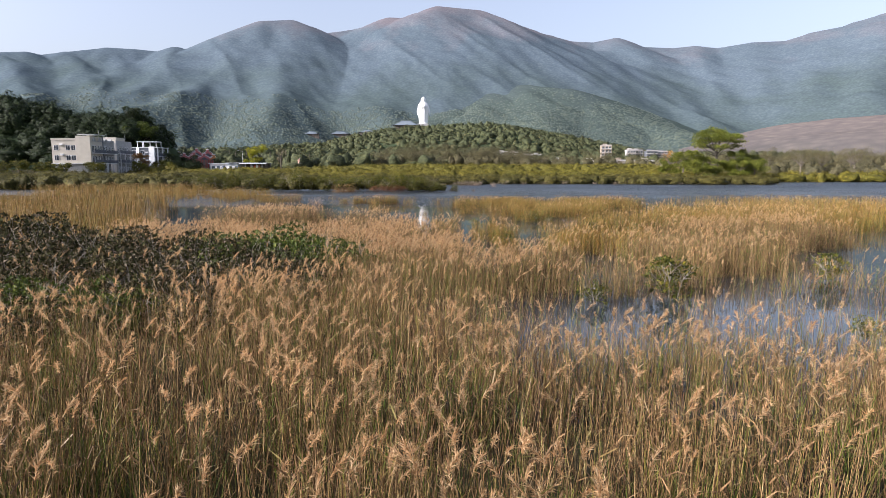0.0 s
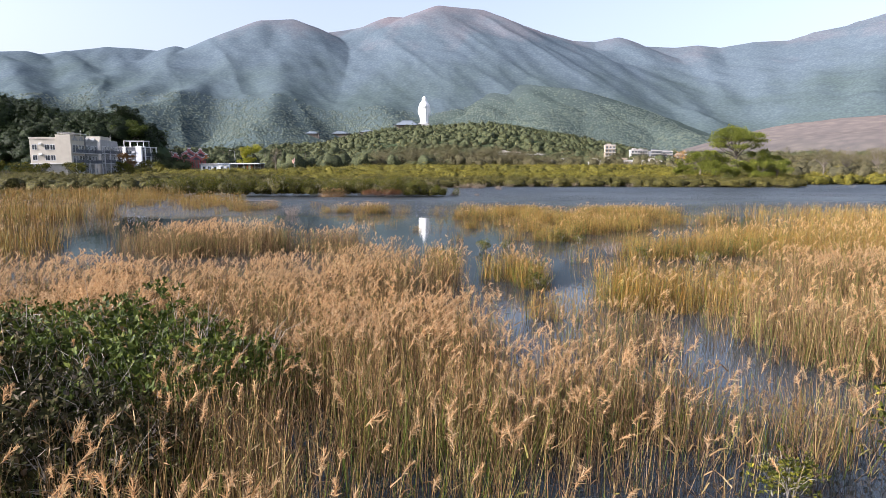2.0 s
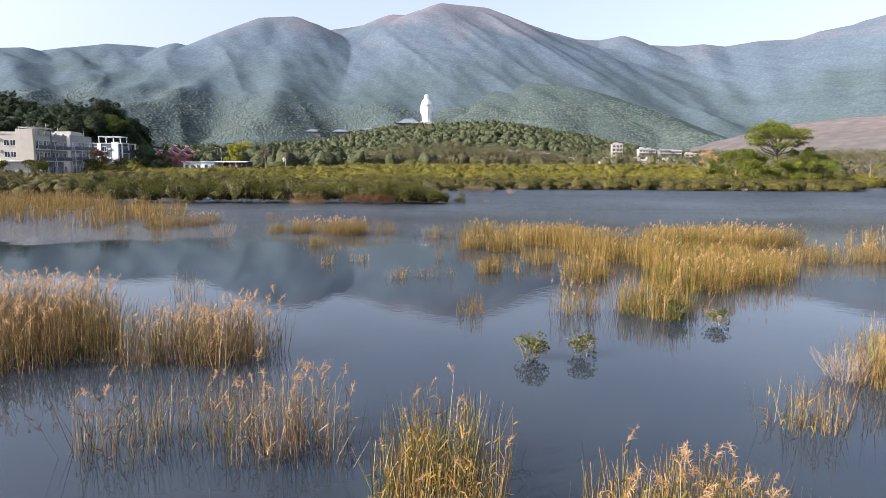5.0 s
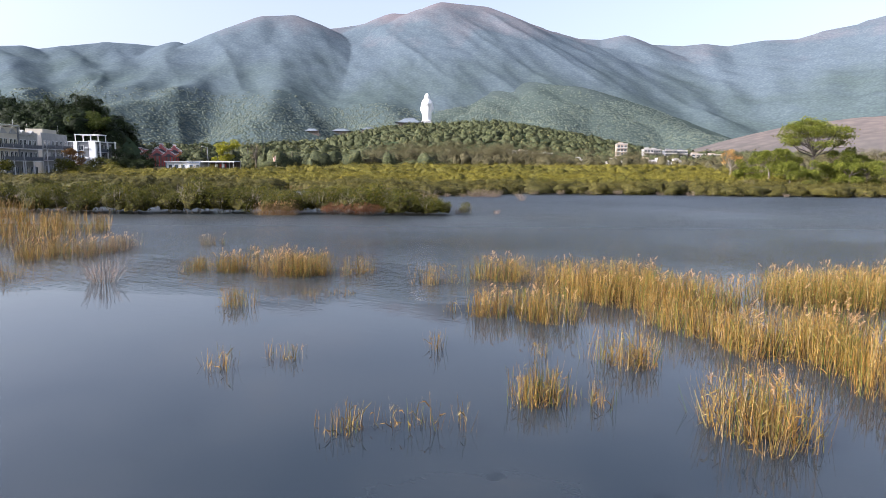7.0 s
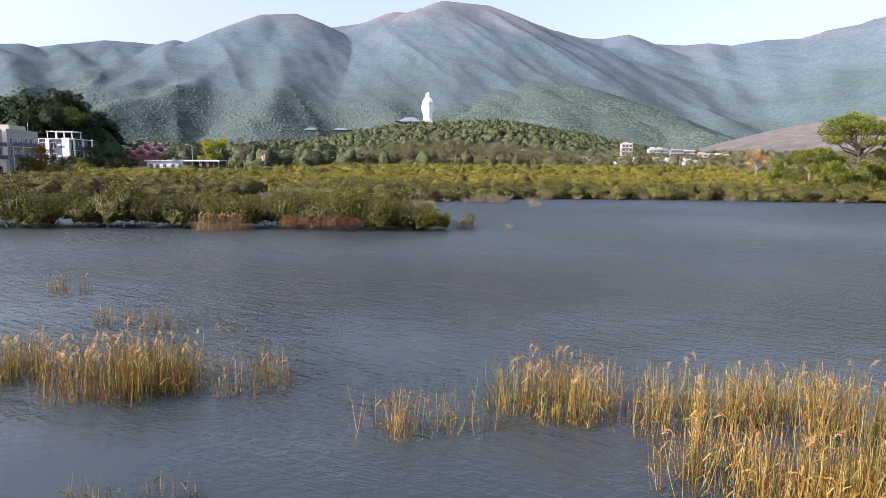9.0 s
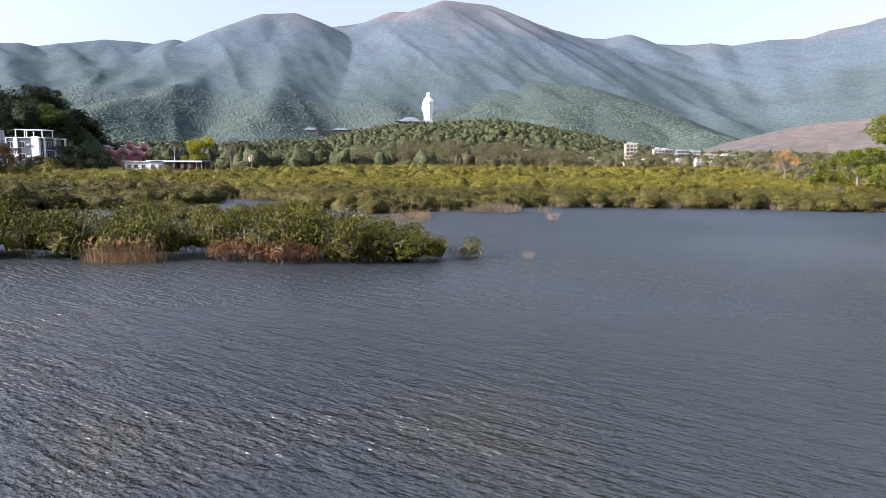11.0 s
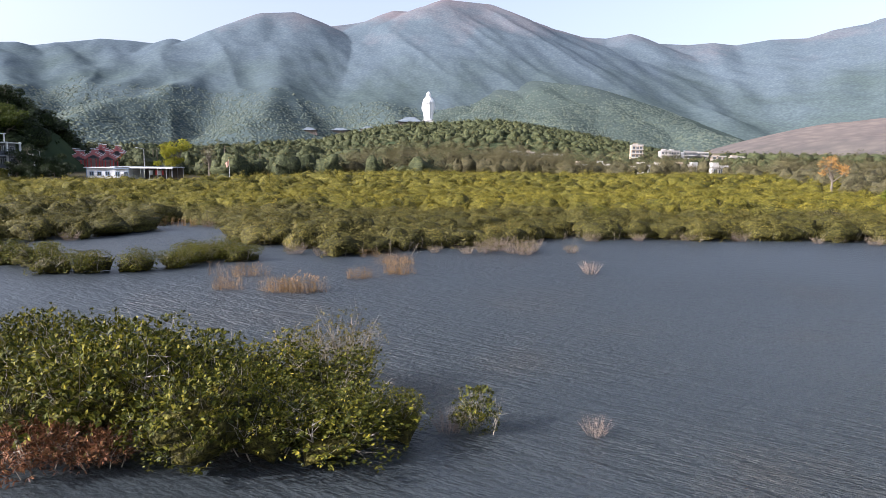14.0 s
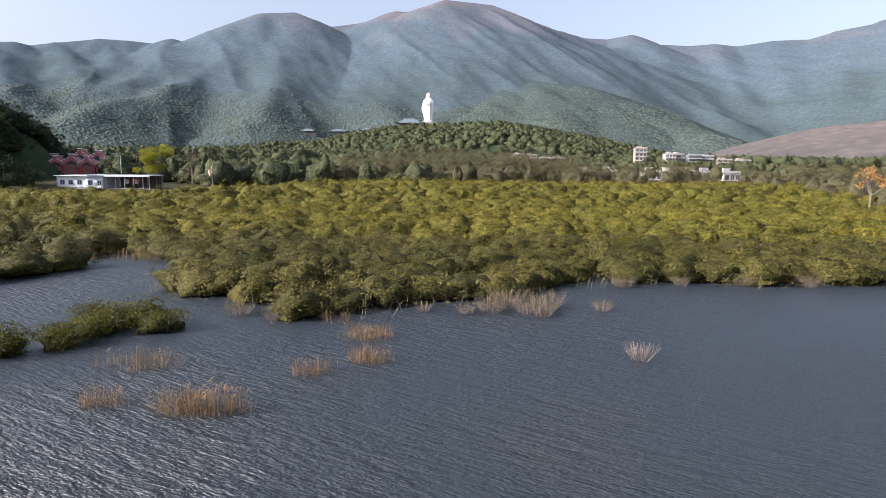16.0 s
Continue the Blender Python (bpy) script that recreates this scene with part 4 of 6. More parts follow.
put(mangroves[1], -0.5, 99.6, 0, 0.5, 40)
put(mangroves[2], -3.4, 98.8, 0, 0.95, 140, 0.75)
put(mangroves[0], -5.2, 98.8, 0, 0.8, 60, 0.7)
put(mangroves[3], -1.8, 99.2, 0, 0.8, 200, 0.75)
for x, y, s in ((-2.3, 102.6, 1.0), (-3.4, 102.9, 0.8), (-8.0, 99.8, 0.9), (-12.0, 100.0, 0.9)):
    put(bare, x, y, 0, s, rng.uniform(0, 360))
put(dead, 0.8, 100.0, 0, 0.6, 30)
put(low[1], 1.2, 100.1, 0, 0.6, 80)
put(low[0], 1.7, 100.1, 0, 0.9, 10)
for x, y, s in ((6.8, 18.9, 1.25), (4.3, 17.7, 0.65), (13.2, 21.2, 1.0), (9.5, 13.9, 0.55), (1.9, 41.2, 0.6), (3.1, 41.5, 0.55), (8.9, 38.6, 0.6), (6.4, 45.0, 0.55), (7.3, 44.3, 0.5), (3.2, 31.3, 0.6), (3.0, 32.5, 0.5), (6.4, 46.2, 0.7), (11.0, 37.0, 0.6)):
    put(low[int(10 * x) % 2], x, y, 0, s, rng.uniform(0, 360), 0.8)
for x, y, s, k in ((-3.6, 20.6, 0.62, 0), (-5.0, 20.9, 0.74, 1), (-6.6, 21.4, 0.7, 0), (-4.3, 19.2, 0.66, 1), (-5.9, 19.4, 0.66, 0), (-8.4, 21.8, 0.6, 1), (-6.6, 13.6, 0.5, 0), (-7.8, 13.0, 0.55, 1), (-9.0, 13.6, 0.6, 0)):
    put(thicket[k], x, y, 0, 1.25 * s, rng.uniform(0, 360))
for x, y, s in ((-8.6, 20.0, 0.8), (-10.8, 21.0, 0.85), (-9.6, 18.4, 0.75), (-12.6, 19.8, 0.85), (-7.0, 18.8, 0.75), (-6.0, 17.4, 0.65), (-15.2, 22.0, 0.95), (-8.2, 16.6, 0.7), (-17.5, 25.0, 1.0), (-11.4, 16.8, 0.8), (-13.8, 18.0, 0.85), (-7.2, 15.0, 0.6), (-9.8, 14.8, 0.65), (-5.2, 18.4, 0.65), (-4.2, 17.6, 0.55), (-6.8, 20.2, 0.7), (-6.4, 14.2, 0.6), (-8.2, 12.6, 0.6), (-5.6, 13.0, 0.5), (-7.4, 11.4, 0.5)):
    put(weed, x, y, 0, 1.15 * s, rng.uniform(0, 360))
for x, y, s in ((9.4, 123.5, 0.9), (4.4, 99.9, 0.5), (8.0, 40.0, 0.7), (-13.2, 64.6, 1.0)):
    put(dead, x, y, 0, s, rng.uniform(0, 360))
for x, y, s in ((10.0, 132.9, 0.75), (5.6, 132.2, 1.2), (3.4, 132.4, 1.1), (6.9, 133.4, 1.2), (4.5, 133.8, 1.3), (2.0, 131.8, 0.7), (-0.4, 132.2, 0.6), (6.3, 131.5, 0.9)):
    put(half_dead, x, y, 0, s, rng.uniform(0, 360))
for x, y, s in ((-15.4, 128.0, 0.6), (-16.6, 124.4, 0.8), (-18.4, 123.0, 0.85), (-20.6, 122.2, 0.9), (-22.8, 121.8, 0.9), (-17.0, 128.4, 0.8), (-14.8, 128.6, 0.9), (-16.0, 126.4, 0.8), (-13.4, 127.4, 0.8), (-25.5, 124.4, 1.0), (-28, 125, 1.0)):
    put(mangroves[int(-x) % 4], x, y, -0.2, s, rng.uniform(0, 360), 0.75)
for ob in (*mangroves, rust, *thicket, weed, *low, dead, half_dead, bare):
    # the first of each kind stands in the mangrove field too
    ob.matrix_basis = pose(40 + rng.uniform(-25, 25), 150 + rng.uniform(0, 20), 0.2)


def canopy(name, rng, at, r, h, leaves, leaf, material, label, category, ground=None, slim=0.8, inner=None, body=0.8, fine=(9, 4), tuft=12):
    """Many crowns in one mesh: a thicket or a far wood. Leaves stand in tufts on a shaded, lobed body."""
    n = len(at)
    base = np.column_stack([at, np.zeros(n) if ground is None else ground])
    mid = base + np.column_stack([np.zeros((n, 2)), 0.33 * h])
    bv, bf, ways = lumpy(rng, mid, r, 0.68 * h, *fine)
    per = max(4, leaves // tuft)
    k = np.repeat(np.arange(n), per)
    m = len(k)
    corner = rng.integers(fine[0] // 2, len(ways), m)
    spot = bv.reshape(n, -1, 3)
    a, b = spot[k, corner], spot[k, (corner + rng.choice([1, fine[0], fine[0] + 1], m)) % len(ways)]
    c = a + (b - a) * rng.random((m, 1))
    c = c + (c - mid[k]) * rng.uniform(-0.18, 0.20, (m, 1))
    way = unit(c - mid[k] + 1e-6)
    j = np.repeat(np.arange(m), tuft)
    spread = np.minimum(0.30, 0.14 * r[k][j])[:, None] + 0.6 * leaf
    off = rng.normal(0, 0.55, (len(j), 3)) * [1, 1, 0.6]
    p = c[j] + off * spread
    normal = unit(way[j] + 0.8 * off + [0, 0, 0.3])
    along = unit(np.cross(normal, rng.normal(size=(len(j), 3))))
    size = leaf * rng.uniform(0.6, 1.4, len(j))
    v, f = tri_leaves(rng, p, along, size, size * slim, normal)
    # a darker body under the leaves takes the place of the crown's inner shade
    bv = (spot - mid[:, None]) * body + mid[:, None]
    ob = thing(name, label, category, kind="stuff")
    sheet("shaded_inner_foliage", bv.reshape(-1, 3), bf, inner, ob, smooth=True)
    sheet("foliage", v, f, material, ob)
    return ob


def field_keep(x, y):
    edge = y - shore(x) + 1.6 * wave(x, y, 5.0) - 0.5
    keep = smooth(0, 1.0, edge) * np.where(np.abs(x - 10) < 0.72 * y + 5, 1, 0)
    pool = ellipse(x, y, (-2.0, 163.0, 3.2, 1.6), 0.2)
    pool = np.maximum(pool, ellipse(x, y, (-29.0, 148.8, 7.5, 3.0), 0.2))
    far_edge = 214 + 50 * smooth(-62, -8, x) + 4 * wave(x, y, 9)
    return keep * (1 - pool) * smooth(4, -4, y - far_edge)


def spaced(rng, x0, x1, y0, y1, gap, keep):
    """Crown centres on a loosened grid, so that they touch but stay apart."""
    x, y = np.meshgrid(np.arange(x0, x1, gap), np.arange(y0, y1, gap))
    x = x + 0.5 * gap * (np.arange(x.shape[0]) % 2)[:, None]
    p = np.column_stack([x.ravel(), y.ravel()]) + rng.normal(0, 0.38 * gap, (x.size, 2))
    return p[rng.random(len(p)) < keep(p[:, 0], p[:, 1])]


def crown_size(rng, p, low, high):
    """Crown heights that rise and sink over the thicket, with taller ones here and there."""
    w = 0.5 + 0.35 * wave(p[:, 0], p[:, 1], 7.0, 3) + 0.25 * rng.random(len(p)) * (rng.random(len(p)) < 0.5)
    return low + (high - low) * np.clip(w, 0, 1.2)


rng = np.random.default_rng(8)
p = spaced(rng, -60, 72, 124, 160, 2.1, field_keep)
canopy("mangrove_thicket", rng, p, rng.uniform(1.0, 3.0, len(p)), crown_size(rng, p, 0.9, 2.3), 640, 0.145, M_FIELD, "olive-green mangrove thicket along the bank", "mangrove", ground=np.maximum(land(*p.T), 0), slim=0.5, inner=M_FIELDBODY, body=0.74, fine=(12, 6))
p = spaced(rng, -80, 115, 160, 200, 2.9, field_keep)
canopy("mangrove_thicket", rng, p, rng.uniform(1.4, 3.0, len(p)), crown_size(rng, p, 1.4, 2.9), 400, 0.19, M_FIELDLIT, "wide yellow-green mangrove thicket behind the bank, lit tone in its colour", "mangrove", ground=np.maximum(land(*p.T), 0), slim=0.55, inner=M_LITBODY, body=0.76, fine=(11, 5))
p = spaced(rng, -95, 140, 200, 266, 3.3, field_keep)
canopy("mangrove_thicket", rng, p, rng.uniform(1.6, 3.2, len(p)), crown_size(rng, p, 1.5, 2.9), 250, 0.22, M_FIELDLIT, "far yellow-green mangrove thicket, lit tone in its colour", "mangrove", ground=np.maximum(land(*p.T), 0), slim=0.6, inner=M_LITBODY, fine=(11, 5))
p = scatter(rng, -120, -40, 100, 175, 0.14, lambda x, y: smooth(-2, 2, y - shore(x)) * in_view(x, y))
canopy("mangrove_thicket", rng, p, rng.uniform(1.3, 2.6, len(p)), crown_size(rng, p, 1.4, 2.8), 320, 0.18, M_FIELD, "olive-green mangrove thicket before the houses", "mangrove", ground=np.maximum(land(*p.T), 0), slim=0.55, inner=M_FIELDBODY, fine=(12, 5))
p = scatter(rng, 78, 200, 168, 262, 0.03, lambda x, y: (x < 0.8 * y) * 1.0)
canopy("bank_scrub", rng, p, rng.uniform(1.8, 3.4, len(p)), rng.uniform(2.5, 5.0, len(p)), 260, 0.40, M_BARE, "dry olive-brown scrub on the bank", "scrub", ground=land(*p.T), slim=0.35, inner=M_BAREBODY, fine=(12, 5))


# grey stems and dry twigs at the foot of the mangroves along the water
p = scatter(rng, -34, 80, 122, 146, 3.2, lambda x, y: (np.abs(y - shore(x) + 1.6 * wave(x, y, 5.0) - 0.2) < 0.8) * 1.0)
low_end = np.column_stack([p, np.full(len(p), -0.3)])
v, f = stems(rng, low_end, low_end + np.column_stack([rng.normal(0, 0.35, len(p)), rng.uniform(-0.7, 0.2, len(p)), rng.uniform(0.5, 1.5, len(p))]), rng.uniform(0.012, 0.03, len(p)), 3, rng.normal(0, 0.2, (len(p), 3)))
tagged(sheet("mangrove_stems", v, f, M_DRYBARK), "grey stems and dry twigs at the foot of the thicket", "stems", kind="stuff")
for x in (-31, -24, -19.5, -10.5, -8.4, 13.2, 17.5, 22.0, 26.5, 33.0, 37.4, 44.0, 51.0):
    put(half_dead, x, float(shore(x)) - 0.6, 0, rng.uniform(0.6, 1.0), rng.uniform(0, 360))


def clear(x, y):
    """Keeps the woods off the temple, the yards and the single trees."""
    out = np.ones(np.shape(x))
    for cx, cy, r in ((-112, 289, 11), (-110, 277, 12), (-104, 270, 10), (-99, 258, 11), (-80.5, 270, 7), (-88, 250, 12), (-72, 250, 10), (-112, 240, 14)):
        out = out * (np.hypot(x - cx, y - cy) > r)
    return out


# belt of bare and green trees behind the marsh
p = scatter(rng, -30, 330, 268, 335, 0.03, lambda x, y: (np.abs(x) < 0.78 * y) * (0.75 + 0.25 * smooth(60, 20, x)) * np.where((x > 42) & (x < 122), 0.22, 1.0))
canopy("bare_wood", rng, p, rng.uniform(2.8, 5.4, len(p)), rng.uniform(3.0, 6.4, len(p)) * (1.25 + 0.5 * smooth(40, 10, p[:, 0])), 680, 1.1, M_BARE, "belt of bare grey-brown trees", "trees", ground=land(*p.T), slim=0.08, body=0.45, inner=M_BAREBODY, fine=(12, 6))
p = scatter(rng, -125, 5, 262, 345, 0.024, lambda x, y: (x > -0.42 * y) * clear(x, y))
canopy("green_wood", rng, p, rng.uniform(2.4, 5.2, len(p)), rng.uniform(2.5, 7.5, len(p)), 320, 0.36, M_WOODLAND, "mixed green trees behind the marsh", "trees", ground=land(*p.T), inner=M_WOODBODY, fine=(13, 6))
p = scatter(rng, -300, 460, 345, 960, 0.009, lambda x, y: (np.abs(x) < 0.8 * y) * np.where((x > 22) & (y < 655), 0.0, 1.0))
canopy("green_wood", rng, p, rng.uniform(4, 8.5, len(p)), rng.uniform(6, 11, len(p)), 84, 0.85, M_WOODLAND, "mixed green wood on the plain", "trees", ground=land(*p.T), inner=M_WOODBODY, fine=(10, 5))
p = scatter(rng, 25, 240, 360, 640, 0.0035, lambda x, y: 1.0 + 0 * x)
canopy("village_trees", rng, p, rng.uniform(2.5, 4.5, len(p)), rng.uniform(3.5, 6.5, len(p)), 96, 0.6, M_WOODLAND, "scattered trees between the village houses", "trees", ground=land(*p.T), inner=M_WOODBODY, fine=(10, 5))
p = scatter(rng, -330, -96, 232, 400, 0.026, lambda x, y: (hill_west(x, y) > 1.9) * (x > -0.84 * y) * clear(x, y))
canopy("dark_wood", rng, p, rng.uniform(3.0, 7.0, len(p)), rng.uniform(4.5, 8.5, len(p)), 720, 0.5, M_DARKLEAF, "dark broadleaf wood covering the knoll", "trees", ground=hill_west(*p.T) - 1.0, inner=M_DARKBODY, body=0.72, fine=(12, 6))


def on_ridge(name, x, y):
    a, r = np.arctan2(x, y), np.hypot(x, y)
    return RIDGES[name](x, y, a, r)


p = scatter(rng, -430, 430, 850, 1260, 0.0085, lambda x, y: (on_ridge("wooded_hillock", x, y) > 2.2))
canopy("hill_wood", rng, p, rng.uniform(5, 9, len(p)), rng.uniform(5, 11, len(p)), 36, 1.5, M_WOODLAND, "wood of many rounded crowns on the low hill", "trees", ground=on_ridge("wooded_hillock", *p.T) - 2, inner=M_WOODBODY, fine=(9, 4))
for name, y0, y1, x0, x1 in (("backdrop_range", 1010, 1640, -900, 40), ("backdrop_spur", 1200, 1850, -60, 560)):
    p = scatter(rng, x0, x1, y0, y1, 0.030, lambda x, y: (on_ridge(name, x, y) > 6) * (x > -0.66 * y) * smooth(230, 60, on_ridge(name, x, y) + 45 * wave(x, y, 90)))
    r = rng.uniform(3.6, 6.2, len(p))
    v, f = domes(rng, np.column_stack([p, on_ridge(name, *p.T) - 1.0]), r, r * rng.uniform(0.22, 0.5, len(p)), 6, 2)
    tagged(sheet("hill_wood", v, f, M_HAZYWOOD, smooth=True), "far hazy wood of many rounded crowns on the hillside", "trees", kind="stuff")

# ---- buildings ----
M_WHITE = plain("white_stone", (0.80, 0.80, 0.79), (0.88, 0.88, 0.87), 0.3, 0.5, 0.05)
M_GREYROOF = plain("grey_roof_tile", (0.10, 0.125, 0.15), (0.16, 0.185, 0.21), 0.5, 0.95, 0.2, spec=0.05)
M_TIMBER = plain("dark_timber", (0.10, 0.08, 0.07), (0.18, 0.15, 0.13), 0.5, 0.7, 0.2)
M_CREAM = plain("cream_paint", (0.44, 0.40, 0.33), (0.54, 0.50, 0.42), 0.6, 0.8, 0.1)
M_TILE = plain("grey_wall_tile", (0.27, 0.27, 0.265), (0.37, 0.37, 0.36), 0.8, 0.7, 0.1)
M_DARKTILE = plain("slate_wall_tile", (0.10, 0.11, 0.125), (0.15, 0.16, 0.175), 0.8, 0.6, 0.1)
M_WHITEWALL = plain("white_wall", (0.56, 0.57, 0.58), (0.68, 0.68, 0.68), 0.7, 0.7, 0.1)
M_GLASS = plain("window_glass", (0.03, 0.04, 0.05), (0.06, 0.075, 0.09), 1.0, 0.08, 0.0, spec=0.6)
M_RAIL = plain("dark_rail", (0.06, 0.07, 0.09), (0.11, 0.12, 0.14), 2, 0.5, 0.0)
M_PINKTILE = plain("pink_roof_tile", (0.38, 0.12, 0.12), (0.50, 0.20, 0.19), 1.5, 0.6, 0.3)
M_ORANGETILE = plain("orange_roof_tile", (0.45, 0.17, 0.06), (0.56, 0.26, 0.11), 1.5, 0.6, 0.3)
M_METALROOF = plain("metal_sheet_roof", (0.58, 0.60, 0.63), (0.72, 0.74, 0.76), 0.8, 0.45, 0.1, metal=0.15)
M_BLUETRIM = plain("blue_trim", (0.16, 0.22, 0.30), (0.22, 0.28, 0.36), 1.0, 0.6, 0.0)
M_STEEL = plain("galvanised_steel", (0.42, 0.43, 0.44), (0.55, 0.56, 0.57), 3.0, 0.45, 0.05, metal=0.6)
M_FLAG = plain("flag_cloth", (0.45, 0.22, 0.17), (0.62, 0.40, 0.32), 2.0, 0.8, 0.0)
M_REDCLOTH = plain("red_cloth", (0.45, 0.06, 0.06), (0.55, 0.10, 0.09), 2.0, 0.8, 0.0)


def one_box(name, parent, material, *size, bevel=0.0, label=""):
    return part(name, box(bmesh.new(), *size, bevel=bevel), material, parent, label)


def window(parent, x, y, z, w, h, face="south", frame=M_WHITEWALL, name="window"):
    """A window proud of the wall: a dark pane, with a frame and a mullion in front of it. face: south looks to -y, east to +x."""
    def b(bm, u0, u1, z0, z1, d0, d1):
        if face == "south":
            box(bm, x + u0, x + u1, y - d1, y - d0, z + z0, z + z1)
        else:
            box(bm, x + d0, x + d1, y + u0, y + u1, z + z0, z + z1)
        return bm
    pane = part(name, b(bmesh.new(), -w / 2, w / 2, 0, h, -0.05, 0.02), M_GLASS, parent)
    t = 0.09
    bm = bmesh.new()
    for u0, u1, z0, z1 in ((-w / 2 - t, -w / 2, -t, h + t), (w / 2, w / 2 + t, -t, h + t), (-w / 2, w / 2, -t, 0), (-w / 2, w / 2, h, h + t), (-0.03, 0.03, 0, h)):
        b(bm, u0, u1, z0, z1, 0.0, 0.07)
    part("window_frame", bm, frame, pane)
    return pane


def balcony(parent, y0, y1, z, deep=1.1, x=0.0):
    """A balcony on an east wall: slab, and a railing of posts, top bar and thin uprights."""
    slab = part("balcony", box(bmesh.new(), x, x + deep, y0, y1, z - 0.16, z), M_WHITEWALL, parent)
    bm = bmesh.new()
    box(bm, x + deep - 0.08, x + deep - 0.02, y0, y1, z + 0.98, z + 1.05)
    n = int((y1 - y0) / 0.35)
    for k in range(n + 1):
        yy = y0 + 0.02 + (y1 - y0 - 0.06) * k / n
        box(bm, x + deep - 0.07, x + deep - 0.03, yy, yy + 0.04, z, z + 0.98)
    part("railing", bm, M_RAIL, slab, "dark metal balcony railing")
    part("railing_glass", box(bmesh.new(), x + deep - 0.055, x + deep - 0.045, y0 + 0.05, y1 - 0.05, z + 0.08, z + 0.9), M_RAIL, slab)
    return slab


# cream and grey flats at the foot of the knoll; its end wall looks over the marsh
flats = thing("apartment_house", "four-storey cream and grey village house with dark balconies", "house", pose(-103.8, 187, 0.9, 0, 0, 9))
one_box("wall", flats, M_CREAM, -10.6, -3.9, 0.2, 20, 3.7, 10.3, bevel=0.03, label="cream plastered end wall")
one_box("wall", flats, M_CREAM, -3.9, 0, 0, 9.5, 3.7, 11.6, bevel=0.03, label="cream plastered stair tower")
one_box("wall", flats, M_TILE, -3.9, -0.2, 9.5, 20, 3.7, 10.2, bevel=0.03, label="grey tiled wall")
one_box("ground_storey", flats, M_TILE, -10.2, -1.4, 0.6, 19.8, -0.8, 3.6, label="recessed grey ground storey")
one_box("floor_slab", flats, M_WHITEWALL, -10.8, 0.25, -0.1, 20.2, 3.55, 3.72)
one_box("parapet", flats, M_CREAM, -10.7, -3.9, 0.1, 0.3, 10.3, 10.9)
one_box("parapet", flats, M_TILE, -0.3, -0.1, 9.5, 20, 10.2, 10.8)
for z in (4.6, 7.5):
    for x in (-9.4, -6.2, -4.75):
        window(flats, x, 0.2, z, 1.1, 1.35)
    one_box("air_conditioner", flats, M_WHITEWALL, -8.3, -7.4, -0.25, 0.18, z + 1.3, z + 1.85, bevel=0.04)
for z in (0.0, 3.72, 6.7):
    for y0, y1 in ((0.6, 4.9), (5.1, 9.3), (10.2, 14.4), (14.6, 19.4)):
        if z > 1:
            balcony(flats, y0, y1, z)
        for y in (y0 + 1.2, y1 - 1.1):
            window(flats, -0.0 if y1 < 10 else -0.2, y, z + 0.15, 1.3, 2.0, "east")
one_box("stair_strip", flats, M_DARKTILE, -0.15, 0.12, 9.4, 10.1, 3.7, 11.9)
for y in (0.4, 5.0, 9.3, 10.3, 14.5, 19.6):
    part("column", rod(bmesh.new(), (1.0, y, -0.8), (1.0, y, 3.6), 0.13, 0.13, 8), M_WHITEWALL, flats)
# roof terrace: canopy on posts and little gables
part("roof_canopy", box(bmesh.new(), -3.6, 0.9, 0.5, 9.4, 12.0, 12.14), M_METALROOF, flats)
for x, y in ((-3.4, 0.7), (0.7, 0.7), (0.7, 4.9), (0.7, 9.2), (-3.4, 9.2)):
    part("post", rod(bmesh.new(), (x, y, 10.2), (x, y, 12.0), 0.06, 0.06, 6), M_STEEL, flats)
for y in (2.8, 7.2, 12.3, 17.0):
    bm = bmesh.new()
    vs = [bm.verts.new(p) for p in ((0.2, y - 1.9, 10.1), (0.2, y + 1.9, 10.1), (0.2, y, 11.3), (-0.9, y - 1.9, 10.1), (-0.9, y + 1.9, 10.1), (-0.9, y, 11.3))]
    for q in ((0, 1, 2), (5, 4, 3), (0, 2, 5, 3), (1, 4, 5, 2), (0, 3, 4, 1)):
        bm.faces.new([vs[k] for k in q])
    part("gable", bm, M_TILE, flats)
part("aerial", rod(bmesh.new(), (-2, 19, 10.2), (-2, 19, 13.2), 0.04, 0.03, 5), M_STEEL, flats)
part("aerial", rod(bmesh.new(), (-1, 9.8, 11.6), (-1, 9.8, 13.6), 0.04, 0.03, 5), M_STEEL, flats)
part("water_tank", rod(bmesh.new(), (-2.6, 15, 10.2), (-2.6, 15, 11.6), 0.7, 0.7, 14), M_CREAM, flats)

annex = thing("apartment_annex", "grey tiled village house with dark balconies next to the cream one", "house", pose(-107.2, 208.5, 0.9, 0, 0, 11))
one_box("wall", annex, M_TILE, -9.0, 0, 0, 17, -0.8, 10.2, bevel=0.03)
one_box("parapet", annex, M_TILE, -0.25, -0.05, 0, 17, 10.2, 10.9)
one_box("roof_room", annex, M_CREAM, -5, -0.8, 3, 12, 10.2, 12.0)
for z in (0.0, 3.72, 6.7):
    for y0, y1 in ((0.6, 5.4), (5.7, 10.8), (11.1, 16.5)):
        if z > 1:
            balcony(annex, y0, y1, z)
        for y in (y0 + 1.3, y1 - 1.2):
            window(annex, 0.0, y, z + 0.15, 1.3, 2.0, "east")
for y in (0.4, 5.55, 10.95, 16.7):
    part("column", rod(bmesh.new(), (1.0, y, -0.8), (1.0, y, 6.5), 0.13, 0.13, 8), M_WHITEWALL, annex)
part("aerial", rod(bmesh.new(), (-1.5, 15, 10.2), (-1.5, 15, 13.4), 0.04, 0.03, 5), M_STEEL, annex)

